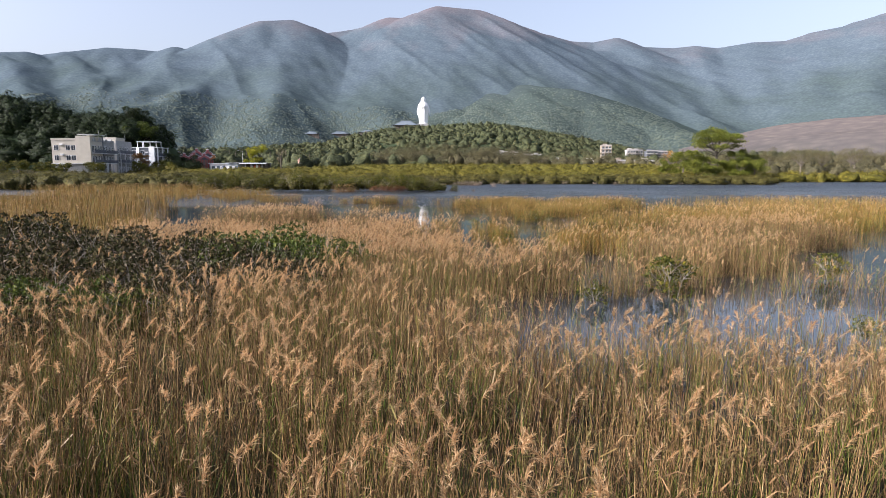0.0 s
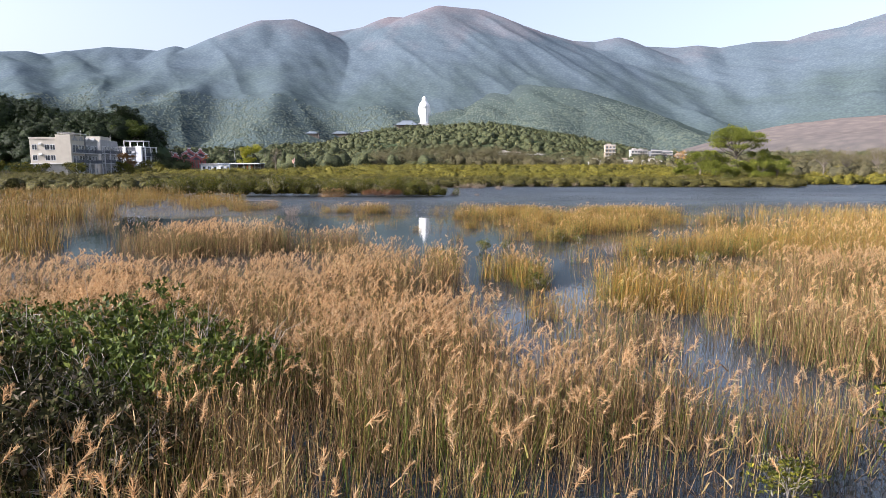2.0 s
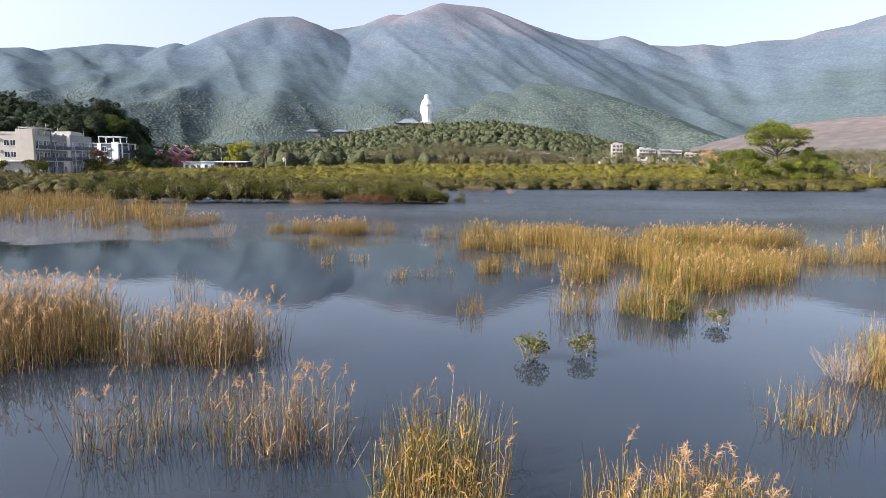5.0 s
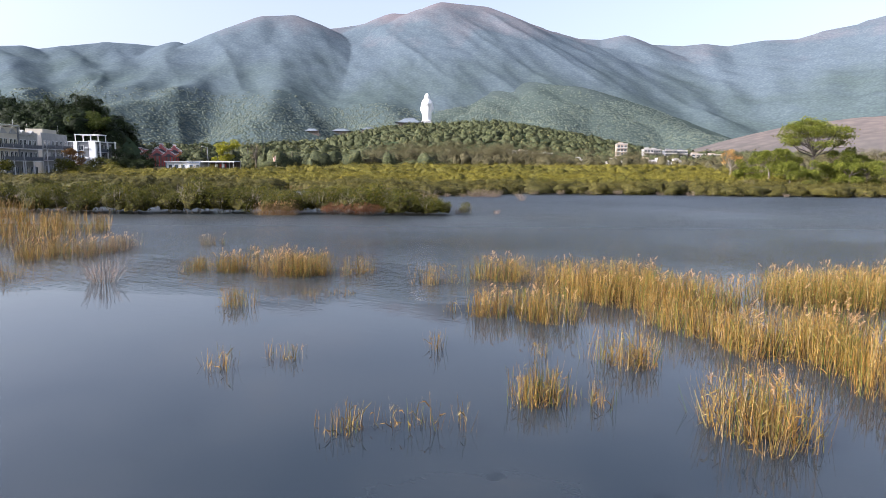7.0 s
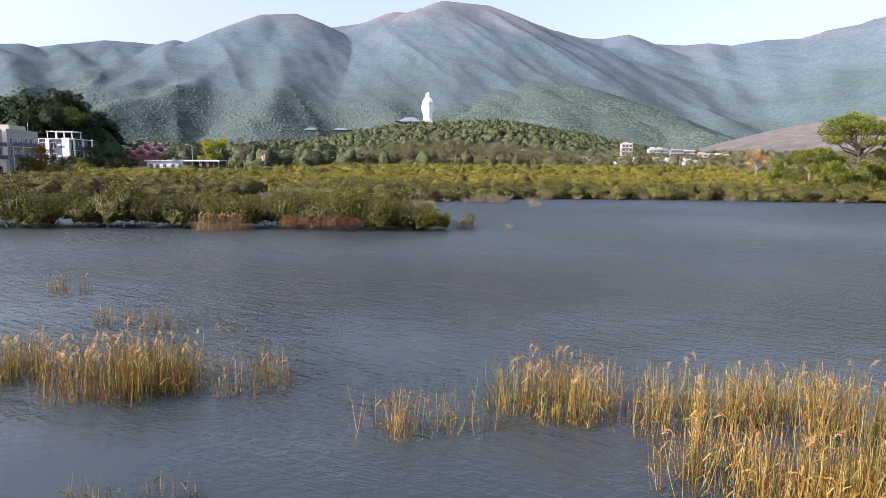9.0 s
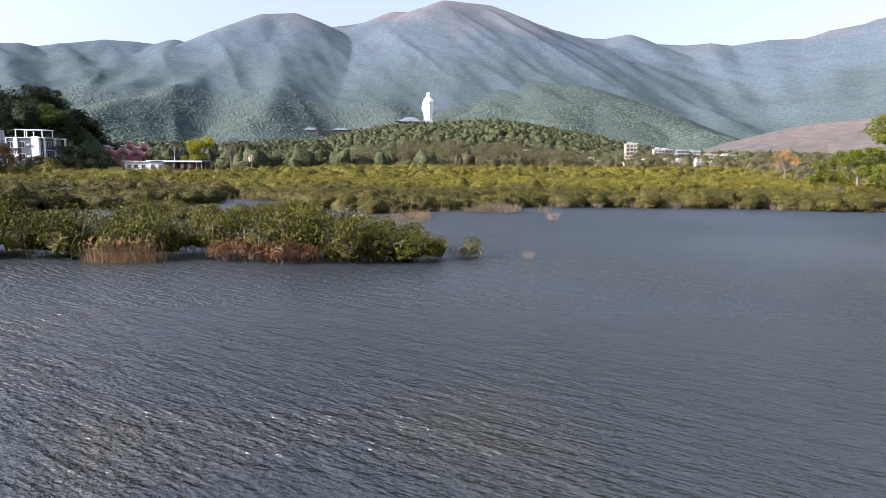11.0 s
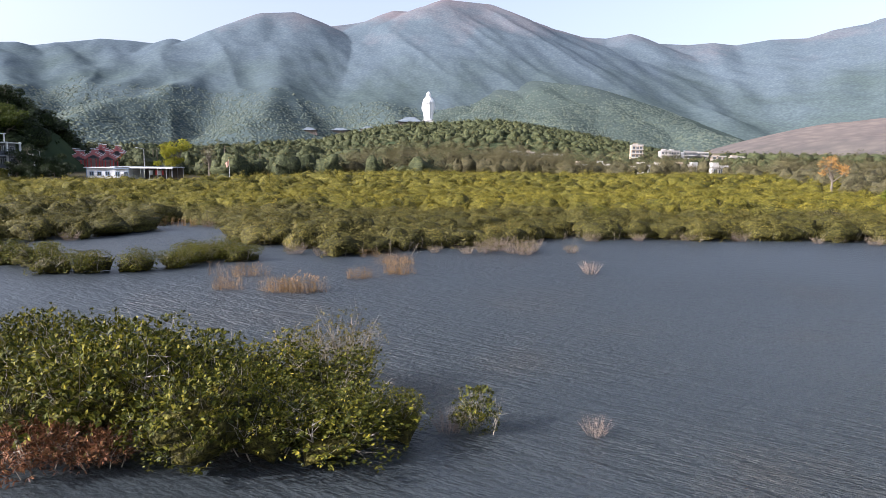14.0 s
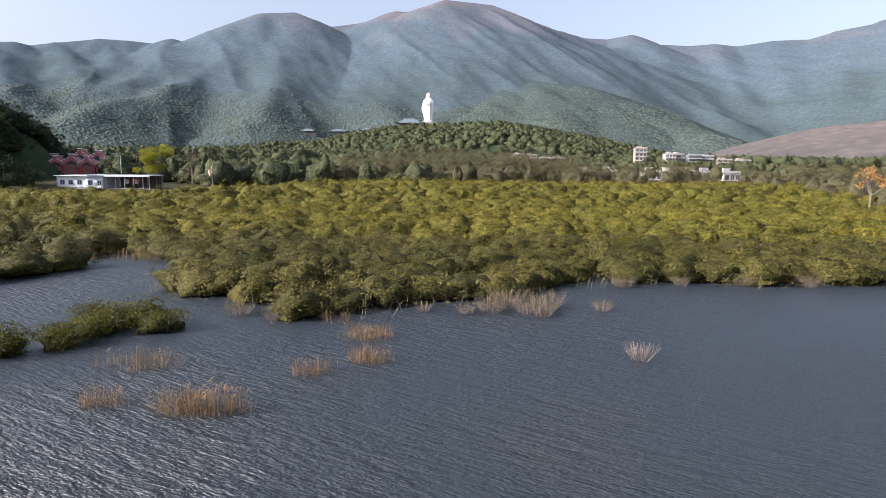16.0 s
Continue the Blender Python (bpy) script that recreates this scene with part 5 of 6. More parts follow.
# grey house with white piers
grey = thing("grey_house", "slate-grey three-storey house with white corner piers and roof pergola", "house", pose(-103.9, 228, 0.9, 0, 0, 4))
one_box("wall", grey, M_DARKTILE, -8.2, -1.1, 0.2, 11, -0.8, 8.9, bevel=0.03)
one_box("wall", grey, M_DARKTILE, -1.1, -0.3, 1.0, 11, -0.8, 8.9)
one_box("pier", grey, M_WHITE, -1.9, 0.0, 0.0, 0.9, -0.8, 9.3, bevel=0.03, label="white plastered corner pier")
one_box("pier", grey, M_WHITE, -6.2, -5.2, 0.0, 0.5, -0.8, 9.1, bevel=0.03, label="white plastered pier")
one_box("pier", grey, M_WHITE, -8.5, -7.9, 0.0, 0.6, -0.8, 9.0, bevel=0.03, label="white plastered pier")
for z in (0.6, 3.6, 6.5):
    window(grey, -4.2, 0.2, z, 1.3, 1.4)
    window(grey, -7.0, 0.2, z, 1.1, 1.4)
    one_box("air_conditioner", grey, M_WHITEWALL, -3.0, -2.1, -0.25, 0.18, z + 0.5, z + 1.0, bevel=0.04)
    if z > 1:
        balcony(grey, 1.2, 5.6, z - 0.5)
        balcony(grey, 5.9, 10.8, z - 0.5)
    for y in (2.6, 4.8, 7.2, 9.6):
        window(grey, -0.3, y, z - 0.2, 1.5, 1.9, "east")
for y in (1.0, 5.75, 10.9):
    one_box("pier", grey, M_WHITE, 0.7, 1.05, y - 0.17, y + 0.17, -0.8, 9.2)
one_box("roof_edge", grey, M_WHITEWALL, -8.6, 1.2, 0.0, 11.2, 8.9, 9.1)
one_box("pergola", grey, M_WHITEWALL, -6.2, 0.8, 0.6, 6.0, 11.0, 11.16)
for x, y in ((-6.0, 0.9), (-3.8, 0.9), (-1.6, 0.9), (0.5, 0.9), (-6.0, 5.6), (0.5, 5.6)):
    one_box("post", grey, M_WHITEWALL, x - 0.1, x + 0.1, y - 0.1, y + 0.1, 9.1, 11.0)

# white cabin with an open shelter beside it
cabin = thing("white_cabin", "white low cabin with blue trim and a flat roof", "house", pose(-88.6, 240, 1.0))
one_box("wall", cabin, M_WHITEWALL, 0, 7.0, 0, 8, -0.8, 3.0, bevel=0.02)
one_box("wall", cabin, M_WHITEWALL, 7.05, 10.8, -0.6, 7, -0.8, 2.8, bevel=0.02)
one_box("roof", cabin, M_METALROOF, -0.4, 7.2, -0.5, 8.4, 3.03, 3.2)
one_box("roof", cabin, M_BLUETRIM, 6.9, 11.1, -1.0, 7.3, 2.83, 2.98)
one_box("skirting", cabin, M_BLUETRIM, -0.02, 7.02, -0.03, 0.0, 0.45, 0.6)
for x in (1.3, 3.2, 5.2):
    window(cabin, x, 0, 1.2, 0.9, 0.9, frame=M_BLUETRIM)
for x in (8.0, 10.1):
    window(cabin, x, -0.6, 1.1, 0.9, 1.0, frame=M_BLUETRIM)
one_box("door", cabin, M_TILE, 8.75, 9.45, -0.65, -0.58, -0.4, 1.7)
for x in (0.05, 7.0, 10.75):
    one_box("post", cabin, M_BLUETRIM, x - 0.08, x + 0.08, -1.0 if x > 7 else -0.1, -0.85 if x > 7 else 0.0, -0.8, 2.83)

shelter = thing("open_shelter", "long open shelter with a white ribbed metal roof on posts", "shelter", pose(-77.6, 240.5, 1.0))
bm = bmesh.new()
box(bm, -5.0, 10.4, -0.8, 6.5, 3.25, 3.33)
for k in range(31):
    box(bm, -4.95 + 0.5 * k, -4.87 + 0.5 * k, -0.8, 6.5, 3.33, 3.40)
part("roof", bm, M_METALROOF, shelter, "white ribbed metal sheet roof")
one_box("fascia", shelter, M_WHITEWALL, 0.0, 10.4, -0.86, -0.81, 3.0, 3.25)
for x in (0.3, 2.4, 4.5, 6.6, 8.7, 10.1):
    part("post", rod(bmesh.new(), (x, -0.5, -0.8), (x, -0.5, 3.25), 0.06, 0.06, 6), M_STEEL, shelter)
    part("post", rod(bmesh.new(), (x, 6.0, -0.8), (x, 6.0, 3.25), 0.06, 0.06, 6), M_STEEL, shelter)
one_box("back_wall", shelter, M_TIMBER, 0.2, 10.2, 6.1, 6.25, -0.8, 3.2)
one_box("low_wall", shelter, M_TILE, 0.2, 10.2, -0.3, -0.15, -0.8, 0.35)
for x, w, mat in ((3.6, 0.8, M_WHITEWALL), (5.0, 0.5, M_REDCLOTH), (5.8, 0.7, M_WHITEWALL), (6.7, 0.4, M_REDCLOTH)):
    cloth = tagged(one_box("hanging_cloth", None, mat, -77.6 + x, -77.6 + x + w, 242.0, 242.06, 3.45, 4.55, bevel=0.01), "cloth hung out to dry under the shelter roof", "cloth")

# temple with stepped pink gables
M_TEMPLEWALL = plain("temple_wall", (0.20, 0.14, 0.12), (0.30, 0.22, 0.19), 0.8, 0.8, 0.1)


M_TEMPLEDARK = plain("temple_gable_grey", (0.10, 0.11, 0.13), (0.17, 0.18, 0.20), 0.8, 0.8, 0.1)


def temple_hall(x, y, z, w, d, eave, rise, tile, turn=0):
    """A hall whose gable looks over the marsh: stepped tiled copings climb both sides to a crest."""
    hall = thing("temple_hall", "temple hall with a pink tiled roof and stepped white-edged gables", "temple", pose(x, y, z, 0, 0, turn), "temple halls")
    one_box("wall", hall, M_TEMPLEWALL, -w / 2, w / 2, 0, d, -0.6, eave)
    for x0 in (-w / 2 + 0.4, -w / 6, w / 6, w / 2 - 0.4):
        part("column", rod(bmesh.new(), (x0, -0.6, -0.5), (x0, -0.6, eave), 0.15, 0.15, 8), M_REDCLOTH, hall)
    bm = bmesh.new()
    h = w / 2 + 0.5
    vs = [bm.verts.new(p) for p in ((-h, 0, eave), (h, 0, eave), (h, d, eave), (-h, d, eave), (0, 0, eave + rise), (0, d, eave + rise))]
    for q in ((0, 4, 5, 3), (1, 2, 5, 4), (0, 1, 4), (2, 3, 5), (0, 3, 2, 1)):
        bm.faces.new([vs[k] for k in q])
    roof = part("roof", bm, tile, hall)
    bm = bmesh.new()
    for k in range(int(d / 0.5) + 1):
        for s in (-1, 1):
            rod(bm, (s * h, 0.5 * k, eave + 0.04), (0, 0.5 * k, eave + rise + 0.04), 0.08, 0.08, 4)
    part("roof_rib", bm, tile, roof)
    bm = bmesh.new()
    vs = [bm.verts.new(p) for p in ((-h * 0.8, -0.03, eave), (h * 0.8, -0.03, eave), (0, -0.03, eave + rise * 0.8))]
    bm.faces.new(vs)
    bmesh.ops.solidify(bm, geom=bm.faces[:], thickness=0.08)
    part("gable_panel", bm, M_TEMPLEDARK, hall, "dark grey gable panel")
    # stepped copings on the front and back gables, with white edges and little turned-up ends
    for y0 in (-0.35, d - 0.1):
        bm, edge = bmesh.new(), bmesh.new()
        steps = 5
        for s in (-1, 1):
            for k in range(steps):
                a, b = h * (1 - k / steps), h * (1 - (k + 1) / steps)
                top = eave + rise * (k + 0.55) / steps + 0.55
                box(bm, min(s * a, s * b), max(s * a, s * b), y0, y0 + 0.45, top - 1.0, top)
                rod(edge, (s * a * 1.03, y0 + 0.2, top + 0.26), (s * b, y0 + 0.2, top + 0.04), 0.13, 0.11, 5)
        top = eave + rise + 0.5
        box(bm, -0.45, 0.45, y0, y0 + 0.45, top - 0.9, top + 0.5)
        rod(edge, (-0.7, y0 + 0.2, top + 0.75), (0.7, y0 + 0.2, top + 0.75), 0.14, 0.14, 5)
        gable = part("gable", bm, tile, hall, "stepped pink gable")
        part("coping", edge, M_WHITEWALL, gable, "white coping")
    bm = bmesh.new()
    for k in range(5):
        box(bm, -0.18, 0.18, d * k / 5, d * (k + 0.9) / 5, eave + rise, eave + rise + (0.8 if k % 2 else 0.5))
    part("ridge", bm, tile, hall)
    return hall


temple_hall(-116.2, 284, 1.6, 4.4, 7, 3.9, 1.7, M_PINKTILE, 20)
temple_hall(-112.0, 285, 1.6, 4.2, 7, 4.4, 1.7, M_PINKTILE, 22)
temple_hall(-108.0, 286, 1.6, 4.0, 7, 4.0, 1.6, M_PINKTILE, 20)
temple_hall(-114.0, 293, 1.6, 5.0, 8, 5.6, 2.2, M_PINKTILE, 20)
temple_hall(-109.2, 294, 1.6, 4.6, 8, 5.4, 2.0, M_PINKTILE, 22)
temple_hall(-104.4, 288, 1.6, 3.6, 6, 3.6, 1.4, M_ORANGETILE, 22)
temple_hall(-121.0, 290, 1.6, 3.6, 6, 4.6, 1.6, M_PINKTILE, 20)


M_VILLAGE = plain("village_render", (0.30, 0.285, 0.27), (0.46, 0.44, 0.42), 0.25, 0.8, 0.1)
M_SAND = plain("sand_render", (0.28, 0.225, 0.17), (0.38, 0.31, 0.24), 0.25, 0.8, 0.1)


def house(x, y, z, w, d, h, wall, turn=0, storeys=2):
    """A small far house: walls, roof slab, parapet, windows, balcony."""
    ob = thing("village_house", "small white and grey flat-roofed village house", "house", pose(x, y, z, 0, 0, turn), "village houses")
    one_box("wall", ob, wall, -w / 2, w / 2, 0, d, -1.5, h)
    one_box("roof_slab", ob, M_VILLAGE, -w / 2 - 0.4, w / 2 + 0.4, -0.4, d + 0.4, h, h + 0.25)
    one_box("stair_hut", ob, wall, -w / 4, w / 8, d / 2, d - 0.5, h + 0.25, h + 2.0)
    one_box("parapet", ob, M_VILLAGE, -w / 2, w / 2, -0.1, 0.1, h + 0.25, h + 0.9)
    for k in range(storeys):
        z0 = h * k / storeys
        for u in (-0.30, 0.02, 0.32):
            window(ob, u * w, 0, z0 + 0.7, 0.2 * w, h / storeys * 0.55, frame=M_VILLAGE)
        if k:
            one_box("balcony", ob, M_VILLAGE, -w / 2, w / 2, -1.0, 0, z0 - 0.15, z0 + 0.75)
    return ob


rng = np.random.default_rng(3)
for x, y, z, w, h, mat, s in ((161, 640, 5, 10, 14, M_SAND, 4), (186, 640, 5, 9, 9.5, M_VILLAGE, 3), (195, 644, 5, 8, 9.2, M_VILLAGE, 3), (206, 638, 5, 11, 8.5, M_DARKTILE, 3), (218, 642, 5, 10, 8, M_DARKTILE, 3),
                              (232, 640, 5, 14, 5, M_SAND, 2), (248, 641, 5, 13, 4.6, M_SAND, 2), (57, 640, 5, 11, 7.5, M_VILLAGE, 3), (69, 643, 5, 9, 7.2, M_SAND, 3), (80, 640, 5, 10, 5, M_VILLAGE, 2), (92, 642, 5, 11, 5, M_TILE, 2)):
    house(x, y, z, w, 9, h, mat, rng.uniform(-8, 8), s)
for k, x in enumerate((47, 54.5, 62, 79, 86.5, 94, 101.5, 109)):
    house(x, 345 + rng.uniform(-3, 3), 1.2, rng.uniform(5.8, 6.8), 7, rng.uniform(2.7, 3.3), (M_VILLAGE, M_SAND, M_TILE, M_VILLAGE)[k % 4], rng.uniform(-6, 6), 1)
for k in range(5):
    house(20 + 8 * k, 620 + rng.uniform(-3, 3), 4, 7.0, 8, rng.uniform(2.5, 4.0), (M_SAND, M_VILLAGE)[k % 2], rng.uniform(-6, 6), 1)


def curved_roof_hall(x, y, z, w, d, wall_h, rise, name="monastery_hall", lift=0.9, podium=40):
    """A hall with a sweeping hipped roof whose corners turn up."""
    ob = thing(name, "grey hall with a sweeping tiled hip roof", "temple", pose(x, y, z), "halls below the statue")
    one_box("podium", ob, M_TIMBER, -w * 0.47, w * 0.47, -d * 0.4, d * 0.4, -podium, 0.4)
    one_box("wall", ob, M_TIMBER, -w * 0.40, w * 0.40, -d * 0.35, d * 0.35, 0.4, wall_h)
    for k in range(7):
        u = -0.44 + 0.88 * k / 6
        part("column", rod(bmesh.new(), (u * w, -d * 0.45, -podium), (u * w, -d * 0.45, wall_h), 0.35, 0.35, 8), M_TIMBER, ob)
    a, b = np.meshgrid(np.linspace(-1, 1, 25), np.linspace(-1, 1, 17))
    t = np.maximum(np.maximum((np.abs(a) - 0.35) / 0.65, 0), np.abs(b))
    zz = wall_h + rise * (1 - t) ** 1.5 + lift * np.maximum(0, np.abs(a * b) - 0.55) * 3
    v = np.stack([a * w / 2, b * d / 2, zz], -1).reshape(-1, 3)
    i = (np.arange(16)[:, None] * 25 + np.arange(24)[None]).ravel()
    f = np.stack([i, i + 1, i + 26, i + 25], 1)
    under = v - [0, 0, 0.5]
    vv, ff = stack([(v, f), (under, f[:, ::-1])])
    roof = sheet("roof", vv, ff, M_GREYROOF, ob, smooth=True)
    one_box("ridge", ob, M_GREYROOF, -w * 0.18, w * 0.18, -0.4, 0.4, wall_h + rise - 0.4, wall_h + rise + 0.8)
    return ob


curved_roof_hall(-84, 1392, 71, 60, 30, 7.0, 9.5, podium=14)
curved_roof_hall(-243, 1480, 57.5, 50, 22, 6.0, 5.0, podium=12)
curved_roof_hall(-171, 1412, 58, 39, 20, 6.0, 4.6, podium=10)
curved_roof_hall(-281, 1350, 53, 35, 18, 5.5, 4.6, podium=10)

# robed standing figure in white stone: one plain shape
rings = []
PROFILE = ((0.00, 0.17, 0.16), (0.03, 0.17, 0.16), (0.05, 0.15, 0.14), (0.25, 0.165, 0.15), (0.45, 0.195, 0.16), (0.56, 0.205, 0.165), (0.66, 0.195, 0.16), (0.74, 0.165, 0.135), (0.79, 0.115, 0.10),
           (0.83, 0.085, 0.09), (0.87, 0.092, 0.095), (0.92, 0.085, 0.085), (0.955, 0.055, 0.055), (0.985, 0.04, 0.04), (1.0, 0.005, 0.005))
levels = np.linspace(0, 1, 60)
pz = [p[0] for p in PROFILE]
theta = np.linspace(0, 2 * np.pi, 40, endpoint=False)
for s in levels:
    rx, ry = np.interp(s, pz, [p[1] for p in PROFILE]), np.interp(s, pz, [p[2] for p in PROFILE])
    fold = 1 + 0.06 * np.sin(9 * theta + 2 * s) * (0.05 < s < 0.72)
    sleeve = 0.05 * np.exp(-((s - 0.42) / 0.12) ** 2) * np.abs(np.cos(theta)) ** 3
    arm = 0.05 * np.exp(-((s - 0.62) / 0.06) ** 2) * np.maximum(0, -np.sin(theta)) ** 2
    rings.append(np.column_stack([np.cos(theta) * (rx * fold + sleeve), np.sin(theta) * (ry * fold + arm), np.full(40, s)]))
v = np.concatenate(rings) * [58, 58, 58]
i = (np.arange(59)[:, None] * 40 + np.arange(40)[None]).ravel()
j = (np.arange(59)[:, None] * 40 + (np.arange(40)[None] + 1) % 40).ravel()
statue = tagged(sheet("statue", v, np.stack([i, j, j + 40, i + 40], 1), M_WHITE, smooth=True), "colossal white robed statue standing on a wooded hill", "statue")
statue.matrix_basis = pose(-47.6, 1404, 96.7)
tagged(one_box("statue_terrace", None, M_TILE, -60, -36, 1392, 1418, 10, 96.9, bevel=0.3), "pale stone terrace under the statue", "terrace")

# ---- single trees, lamps, flag ----


def tree(seed, name, at, h, r, crown_low, leaves, leaf, material, label, lobes=12, bark=None, flat=1.0, limbs=7, lean=0.0):
    """A tree: trunk that tapers, limbs that reach into the crown, and a crown of many leaves in lobes."""
    rng = np.random.default_rng(seed)
    ob = thing(name, label, "tree", pose(*at, 0, 0, rng.uniform(0, 360)))
    bm = bmesh.new()
    fork = np.array([lean * h * 0.3, 0, h * 0.45])
    rod(bm, (0, 0, -0.5), tuple(fork * [0.5, 0.5, 0.5]), 0.035 * h, 0.028 * h, 8)
    rod(bm, tuple(fork * [0.5, 0.5, 0.48]), tuple(fork), 0.028 * h, 0.022 * h, 8)
    tips = []
    for k in range(limbs):
        a = 2 * np.pi * k / limbs + rng.normal(0, 0.3)
        s = rng.uniform(0.45, 1.0)
        tip = np.array([np.cos(a) * r * 0.75 * s, np.sin(a) * r * 0.75 * s, crown_low + (h - crown_low) * rng.uniform(0.3, 0.9)])
        mid = (fork * 0.8 + tip) / 2 + rng.normal(0, 0.04 * h, 3)
        rod(bm, tuple(fork * rng.uniform(0.7, 1)), tuple(mid), 0.014 * h, 0.010 * h, 5)
        rod(bm, tuple(mid), tuple(tip), 0.010 * h, 0.004 * h, 5)
        for _ in range(3):
            rod(bm, tuple(mid * 0.4 + tip * 0.6), tuple(tip + rng.normal(0, 0.18, 3) * r), 0.005 * h, 0.002 * h, 4)
        tips.append(tip)
    part("trunk", bm, bark or M_BARK, ob)
    mid = (crown_low + h) / 2
    c = np.concatenate([np.array(tips), np.column_stack([rng.normal(0, 0.4 * r, (lobes, 2)), rng.uniform(crown_low, h - 0.1 * (h - crown_low), lobes)])])
    inside = np.hypot(c[:, 0], c[:, 1]) / r
    c[:, 2] = np.minimum(c[:, 2], mid + (h - mid) * np.sqrt(np.clip(1 - inside ** 2, 0.05, 1)))
    k = rng.integers(0, len(c), leaves)
    way = unit(rng.normal(size=(leaves, 3)) + [0, 0, 0.3])
    rad = rng.uniform(0.20, 0.34, len(c)) * r
    p = c[k] + way * (rad[k] * rng.uniform(0.5, 1.08, leaves))[:, None] * [1, 1, 0.7 * flat]
    v, f = diamonds(rng, p, unit(way * 0.3 + rng.normal(0, 0.6, (leaves, 3))), rng.uniform(0.7, 1.3, leaves) * leaf, rng.uniform(0.5, 0.7, leaves) * leaf)
    sheet("crown", v, f, material, ob)
    return ob


def umbrella_tree(seed, at, h, r, material):
    """A tall tree on a dark trunk that forks high: thin, flat pads of leaves in layers with gaps between them."""
    rng = np.random.default_rng(seed)
    ob = thing("tree", "tall umbrella-crowned tree above the mangroves on the bank", "tree", pose(*at))
    bm = bmesh.new()
    rod(bm, (0.3, 0, -0.5), (0.1, 0, 0.3 * h), 0.55, 0.40, 9)
    rod(bm, (0.1, 0, 0.29 * h), (0, 0, 0.62 * h), 0.40, 0.27, 8)
    pads = []
    for level, reach, count in ((0.64, 0.95, 4), (0.76, 0.95, 6), (0.87, 0.85, 7), (0.95, 0.45, 4)):
        for k in range(count):
            a = 2 * np.pi * (k + rng.uniform(-0.3, 0.3)) / count + 7 * level
            out = r * reach * rng.uniform(0.45, 1.0)
            tip = np.array([np.cos(a) * out, np.sin(a) * out, h * (level + rng.uniform(-0.035, 0.035))])
            start = np.array([0.0, 0, h * rng.uniform(0.40, 0.60)])
            bend = start * 0.45 + tip * 0.55 + [0, 0, -0.05 * h]
            rod(bm, tuple(start), tuple(bend), 0.15, 0.09, 6)
            rod(bm, tuple(bend), tuple(tip), 0.09, 0.03, 5)
            for _ in range(4):
                rod(bm, tuple(bend * 0.35 + tip * 0.65), tuple(tip + rng.normal(0, 1, 3) * [1.1, 1.1, 0.25]), 0.035, 0.012, 4)
            pads.append(tip)
    part("trunk", bm, M_DARKBARK, ob)
    c = np.repeat(np.array(pads), 5, 0)
    c = c + rng.normal(0, 1, c.shape) * [1.15, 1.15, 0.28] + [0, 0, 0.2]
    n = 12000
    k = rng.integers(0, len(c), n)
    off = rng.normal(0, 1, (n, 3)) * [0.55, 0.55, 0.24]
    v, f = diamonds(rng, c[k] + off, unit(rng.normal(0, 1, (n, 3)) * [1, 1, 0.5]), rng.uniform(0.2, 0.42, n), rng.uniform(0.12, 0.24, n))
    sheet("crown", v, f, material, ob)
    return ob


M_DARKBARK = plain("dark_bark", (0.030, 0.026, 0.022), (0.075, 0.065, 0.052), 5, 0.9, 0.5)
M_ORANGELEAF = leafy("orange_leaf", (0.0, (0.28, 0.13, 0.04)), (0.6, (0.42, 0.22, 0.07)), (1.0, (0.40, 0.28, 0.12)), back=0.3)
M_REDLEAF = leafy("red_brown_leaf", (0.0, (0.10, 0.05, 0.02)), (0.6, (0.18, 0.085, 0.03)), (1.0, (0.15, 0.12, 0.04)), back=0.25)
M_TREELEAF = leafy("fresh_tree_leaf", (0.0, (0.06, 0.085, 0.012)), (0.6, (0.125, 0.145, 0.022)), (1.0, (0.20, 0.20, 0.038)), back=0.3)
umbrella_tree(1, (69.0, 163, 1.2), 11.8, 6.0, M_TREELEAF)
for k, (x, y, h, r) in enumerate(((60.4, 162, 7.0, 3.4), (65.0, 165, 7.4, 3.6), (74.6, 163, 7.6, 3.8), (57.6, 166, 5.4, 2.8), (71.0, 160, 4.6, 3.0), (79.5, 168, 5.8, 3.4), (66.6, 159, 4.4, 3.0), (62.0, 157.5, 4.6, 3.2), (72.5, 157, 4.8, 3.4), (77.5, 160, 5.2, 3.4))):
    tree(10 + k, "tree", (x, y, 1.0), h, r, 0.2, 5000, 0.27, M_TREELEAF, "round yellow-green tree beside the tall one on the bank", lobes=9)
tree(50, "tree", (-135, 276, float(hill_west(np.array(-135.0), np.array(276.0))) - 5), 13.5, 7.2, 3.0, 15000, 0.45, M_DARKLEAF, "large round dark-green tree on the shoulder of the knoll", lobes=26, limbs=14)
tree(51, "tree", (-124, 264, float(hill_west(np.array(-124.0), np.array(264.0))) - 3), 11.5, 5.4, 2.0, 9000, 0.42, M_SHRUB, "olive-green tree below the knoll's shoulder", lobes=18, limbs=10)
tree(20, "tree", (-80.5, 270, 1.2), 10.6, 4.9, 3.0, 5200, 0.38, M_YELLOWLEAF, "bright yellow-green round tree beside the shelter", lobes=14)
tree(21, "tree", (72.0, 205, 1.0), 7.2, 3.2, 2.2, 500, 0.34, M_ORANGELEAF, "thin tree with sparse orange autumn leaves", lobes=6)
tree(22, "tree", (-101.6, 212, 1.2), 6.6, 3.6, 1.6, 2600, 0.3, M_REDLEAF, "red-brown leafed tree before the houses", lobes=10)
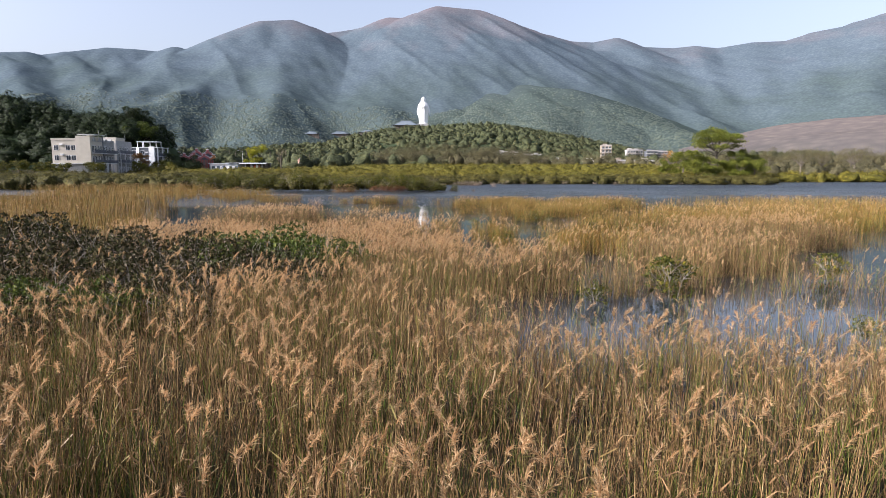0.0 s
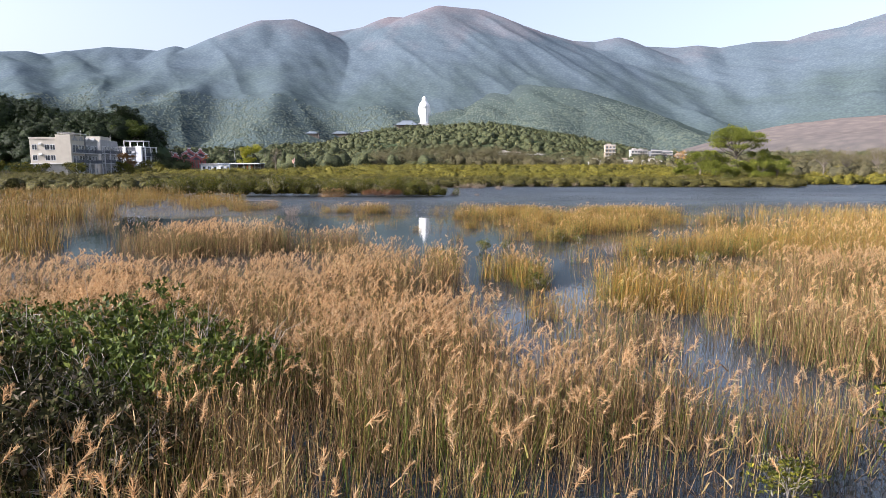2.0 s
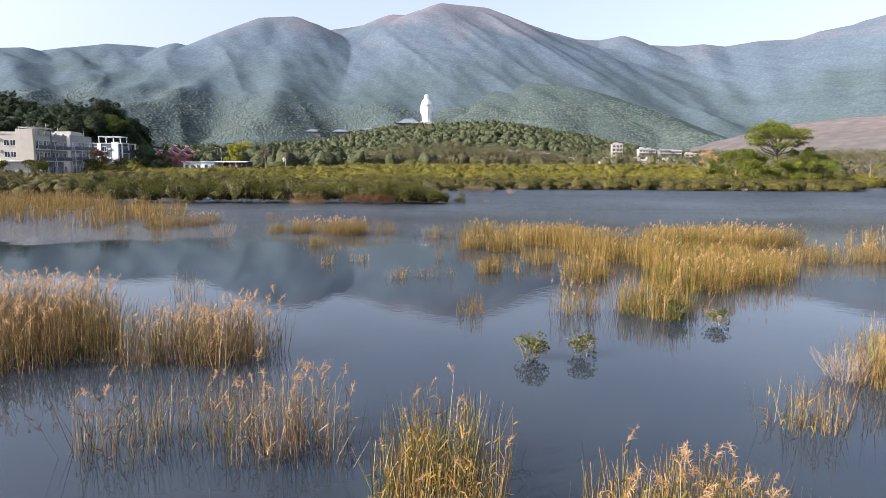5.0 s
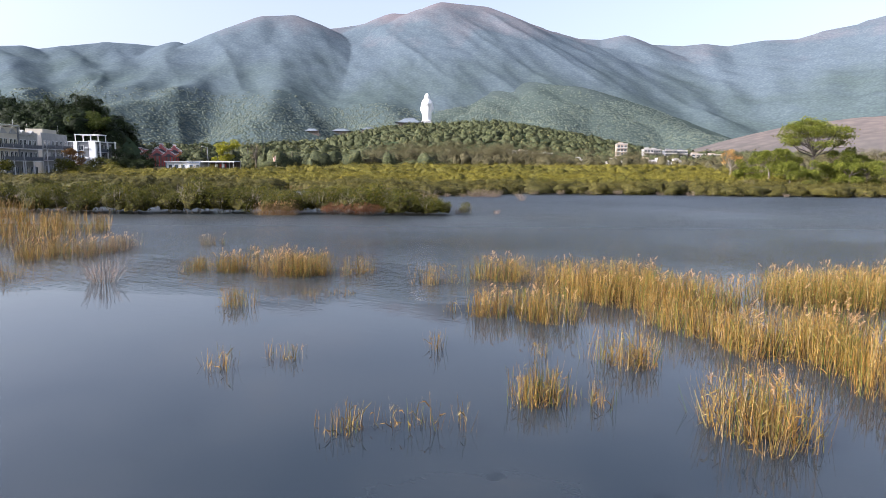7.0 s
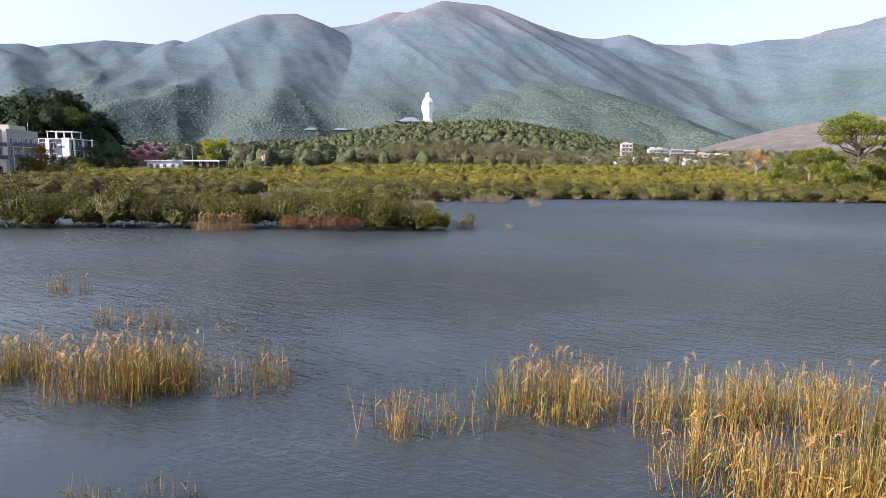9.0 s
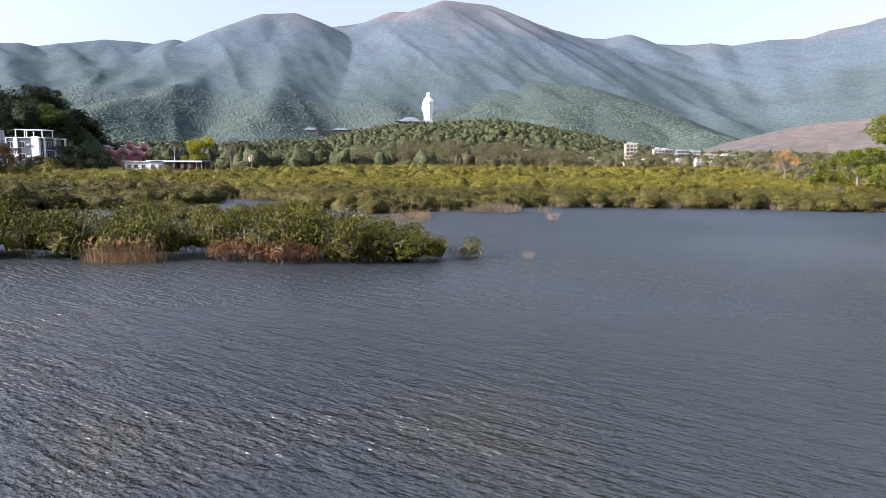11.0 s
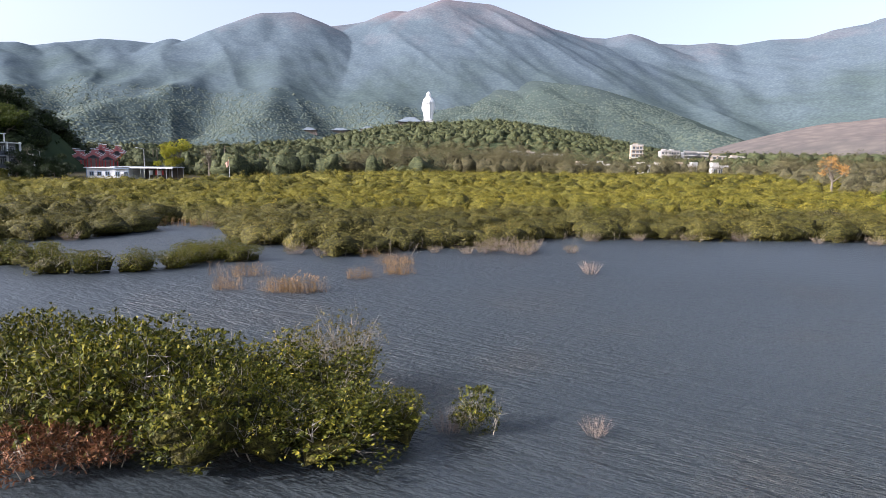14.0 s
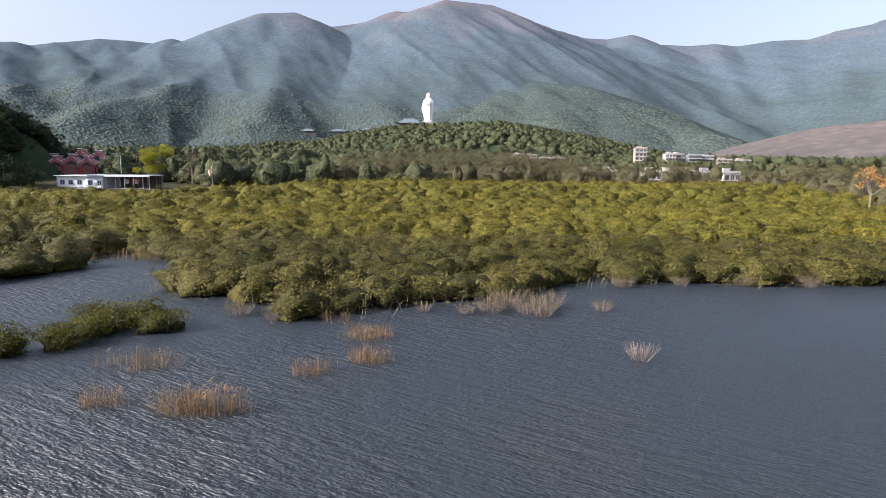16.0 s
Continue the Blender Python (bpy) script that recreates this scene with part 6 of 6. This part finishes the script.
for k, (x, y, h, r) in enumerate(((99, 178, 7.5, 3.8), (106, 180, 7.0, 3.4), (118, 186, 7.5, 4.0), (92, 184, 6.0, 3.0), (128, 200, 8, 4.2), (-69, 268, 9.5, 3.2))):
    tree(30 + k, "bare_tree", (x, y, 1.0), h, r, 2.0, 1100, 0.26, M_BARE, "nearly leafless grey tree with pale branches", lobes=6, limbs=14)
for k, (x, y, h, r) in enumerate(((-93, 238, 6.5, 3.6), (-96.5, 236, 5.5, 3.2), (-91.5, 232, 4.2, 3.0), (-118, 176, 4.4, 3.4), (-112, 177, 3.8, 3.0), (-107, 177.5, 3.6, 3.0), (-124, 178, 4.0, 3.4),
                                  (-99.5, 181, 3.9, 3.0), (-95.5, 199, 4.0, 3.0), (-97.0, 216, 4.4, 3.2), (-92.0, 214, 3.6, 2.8), (-99.5, 233, 7.0, 4.2), (-103.5, 239, 8.5, 4.6), (-109, 246, 9, 5), (-95.5, 225, 4.6, 3.4), (-118, 256, 10, 5), (-89, 222, 3.4, 2.8))):
    tree(40 + k, "garden_tree", (x, y, 1.0), h, r, 0.7, 2400, 0.30, M_DARKLEAF if k < 3 or k > 10 else M_MANGROVE, "bushy dark-green garden tree before the houses", lobes=12)
for k, (x, y, h) in enumerate(((-73, 292, 12), (-88, 300, 12), (-95, 305, 13), (-98, 298, 11), (-104, 308, 12), (-64, 300, 10), (-84, 306, 11))):
    palm = thing("palm_tree", "tall palm with dark drooping fronds behind the temple", "tree", pose(x, y, 1.2), "palms by the temple")
    part("trunk", rod(bmesh.new(), (0, 0, -0.5), (0.2, 0, h * 0.8), 0.2, 0.13, 8), M_BARK, palm)
    rr = np.random.default_rng(k)
    for j in range(9):
        a = 2 * np.pi * j / 9 + rr.uniform(0, 0.5)
        n = 26
        s = np.repeat(np.linspace(0.1, 1, n // 2), 2)
        p = np.column_stack([0.2 + np.cos(a) * s * 2.4, np.sin(a) * s * 2.4, h * 0.8 + 1.5 * s - 2.3 * s ** 2])
        out = np.where(np.arange(n) % 2, 1, -1)[:, None] * np.array([-np.sin(a), np.cos(a), 0])[None]
        v, f = cards(rr, p, unit(out + [0.5 * np.cos(a), 0.5 * np.sin(a), -0.5]), np.full(n, 0.9), np.full(n, 0.12), 0.2)
        sheet("frond", v, f, M_DARKLEAF, palm)


def lamp_post(x, y, z, h, turn):
    ob = thing("street_lamp", "grey steel street lamp with a single arm", "lamp", pose(x, y, z, 0, 0, turn), "street lamps")
    part("pole", rod(bmesh.new(), (0, 0, -0.5), (0, 0, h), 0.09, 0.06, 8), M_STEEL, ob)
    part("arm", rod(bmesh.new(), (0, 0, h - 0.05), (-1.3, 0, h + 0.25), 0.045, 0.035, 6), M_STEEL, ob)
    part("lamp_head", box(bmesh.new(), -1.95, -1.2, -0.14, 0.14, h + 0.2, h + 0.36, bevel=0.05), M_STEEL, ob)


lamp_post(-107.8, 250, 1.2, 5.7, 0)
lamp_post(-80.0, 252, 1.2, 7.6, 20)
lamp_post(-118.0, 268, 1.2, 7.0, 0)
flag = thing("flag", "faded reddish flag on a thin pole", "flag", pose(-56.9, 250, 1.2))
part("pole", rod(bmesh.new(), (0, 0, -0.5), (0, 0, 5.2), 0.05, 0.035, 6), M_STEEL, flag)
a, b = np.meshgrid(np.linspace(0, 1, 9), np.linspace(0, 1, 7))
v = np.stack([-0.05 - 1.0 * a * (0.6 + 0.4 * b), 0.12 * np.sin(7 * a + b), 5.0 - 1.3 * (1 - b) - 0.9 * a], -1).reshape(-1, 3)
i = (np.arange(6)[:, None] * 9 + np.arange(8)[None]).ravel()
sheet("cloth", v, np.stack([i, i + 1, i + 10, i + 9], 1), M_FLAG, flag)
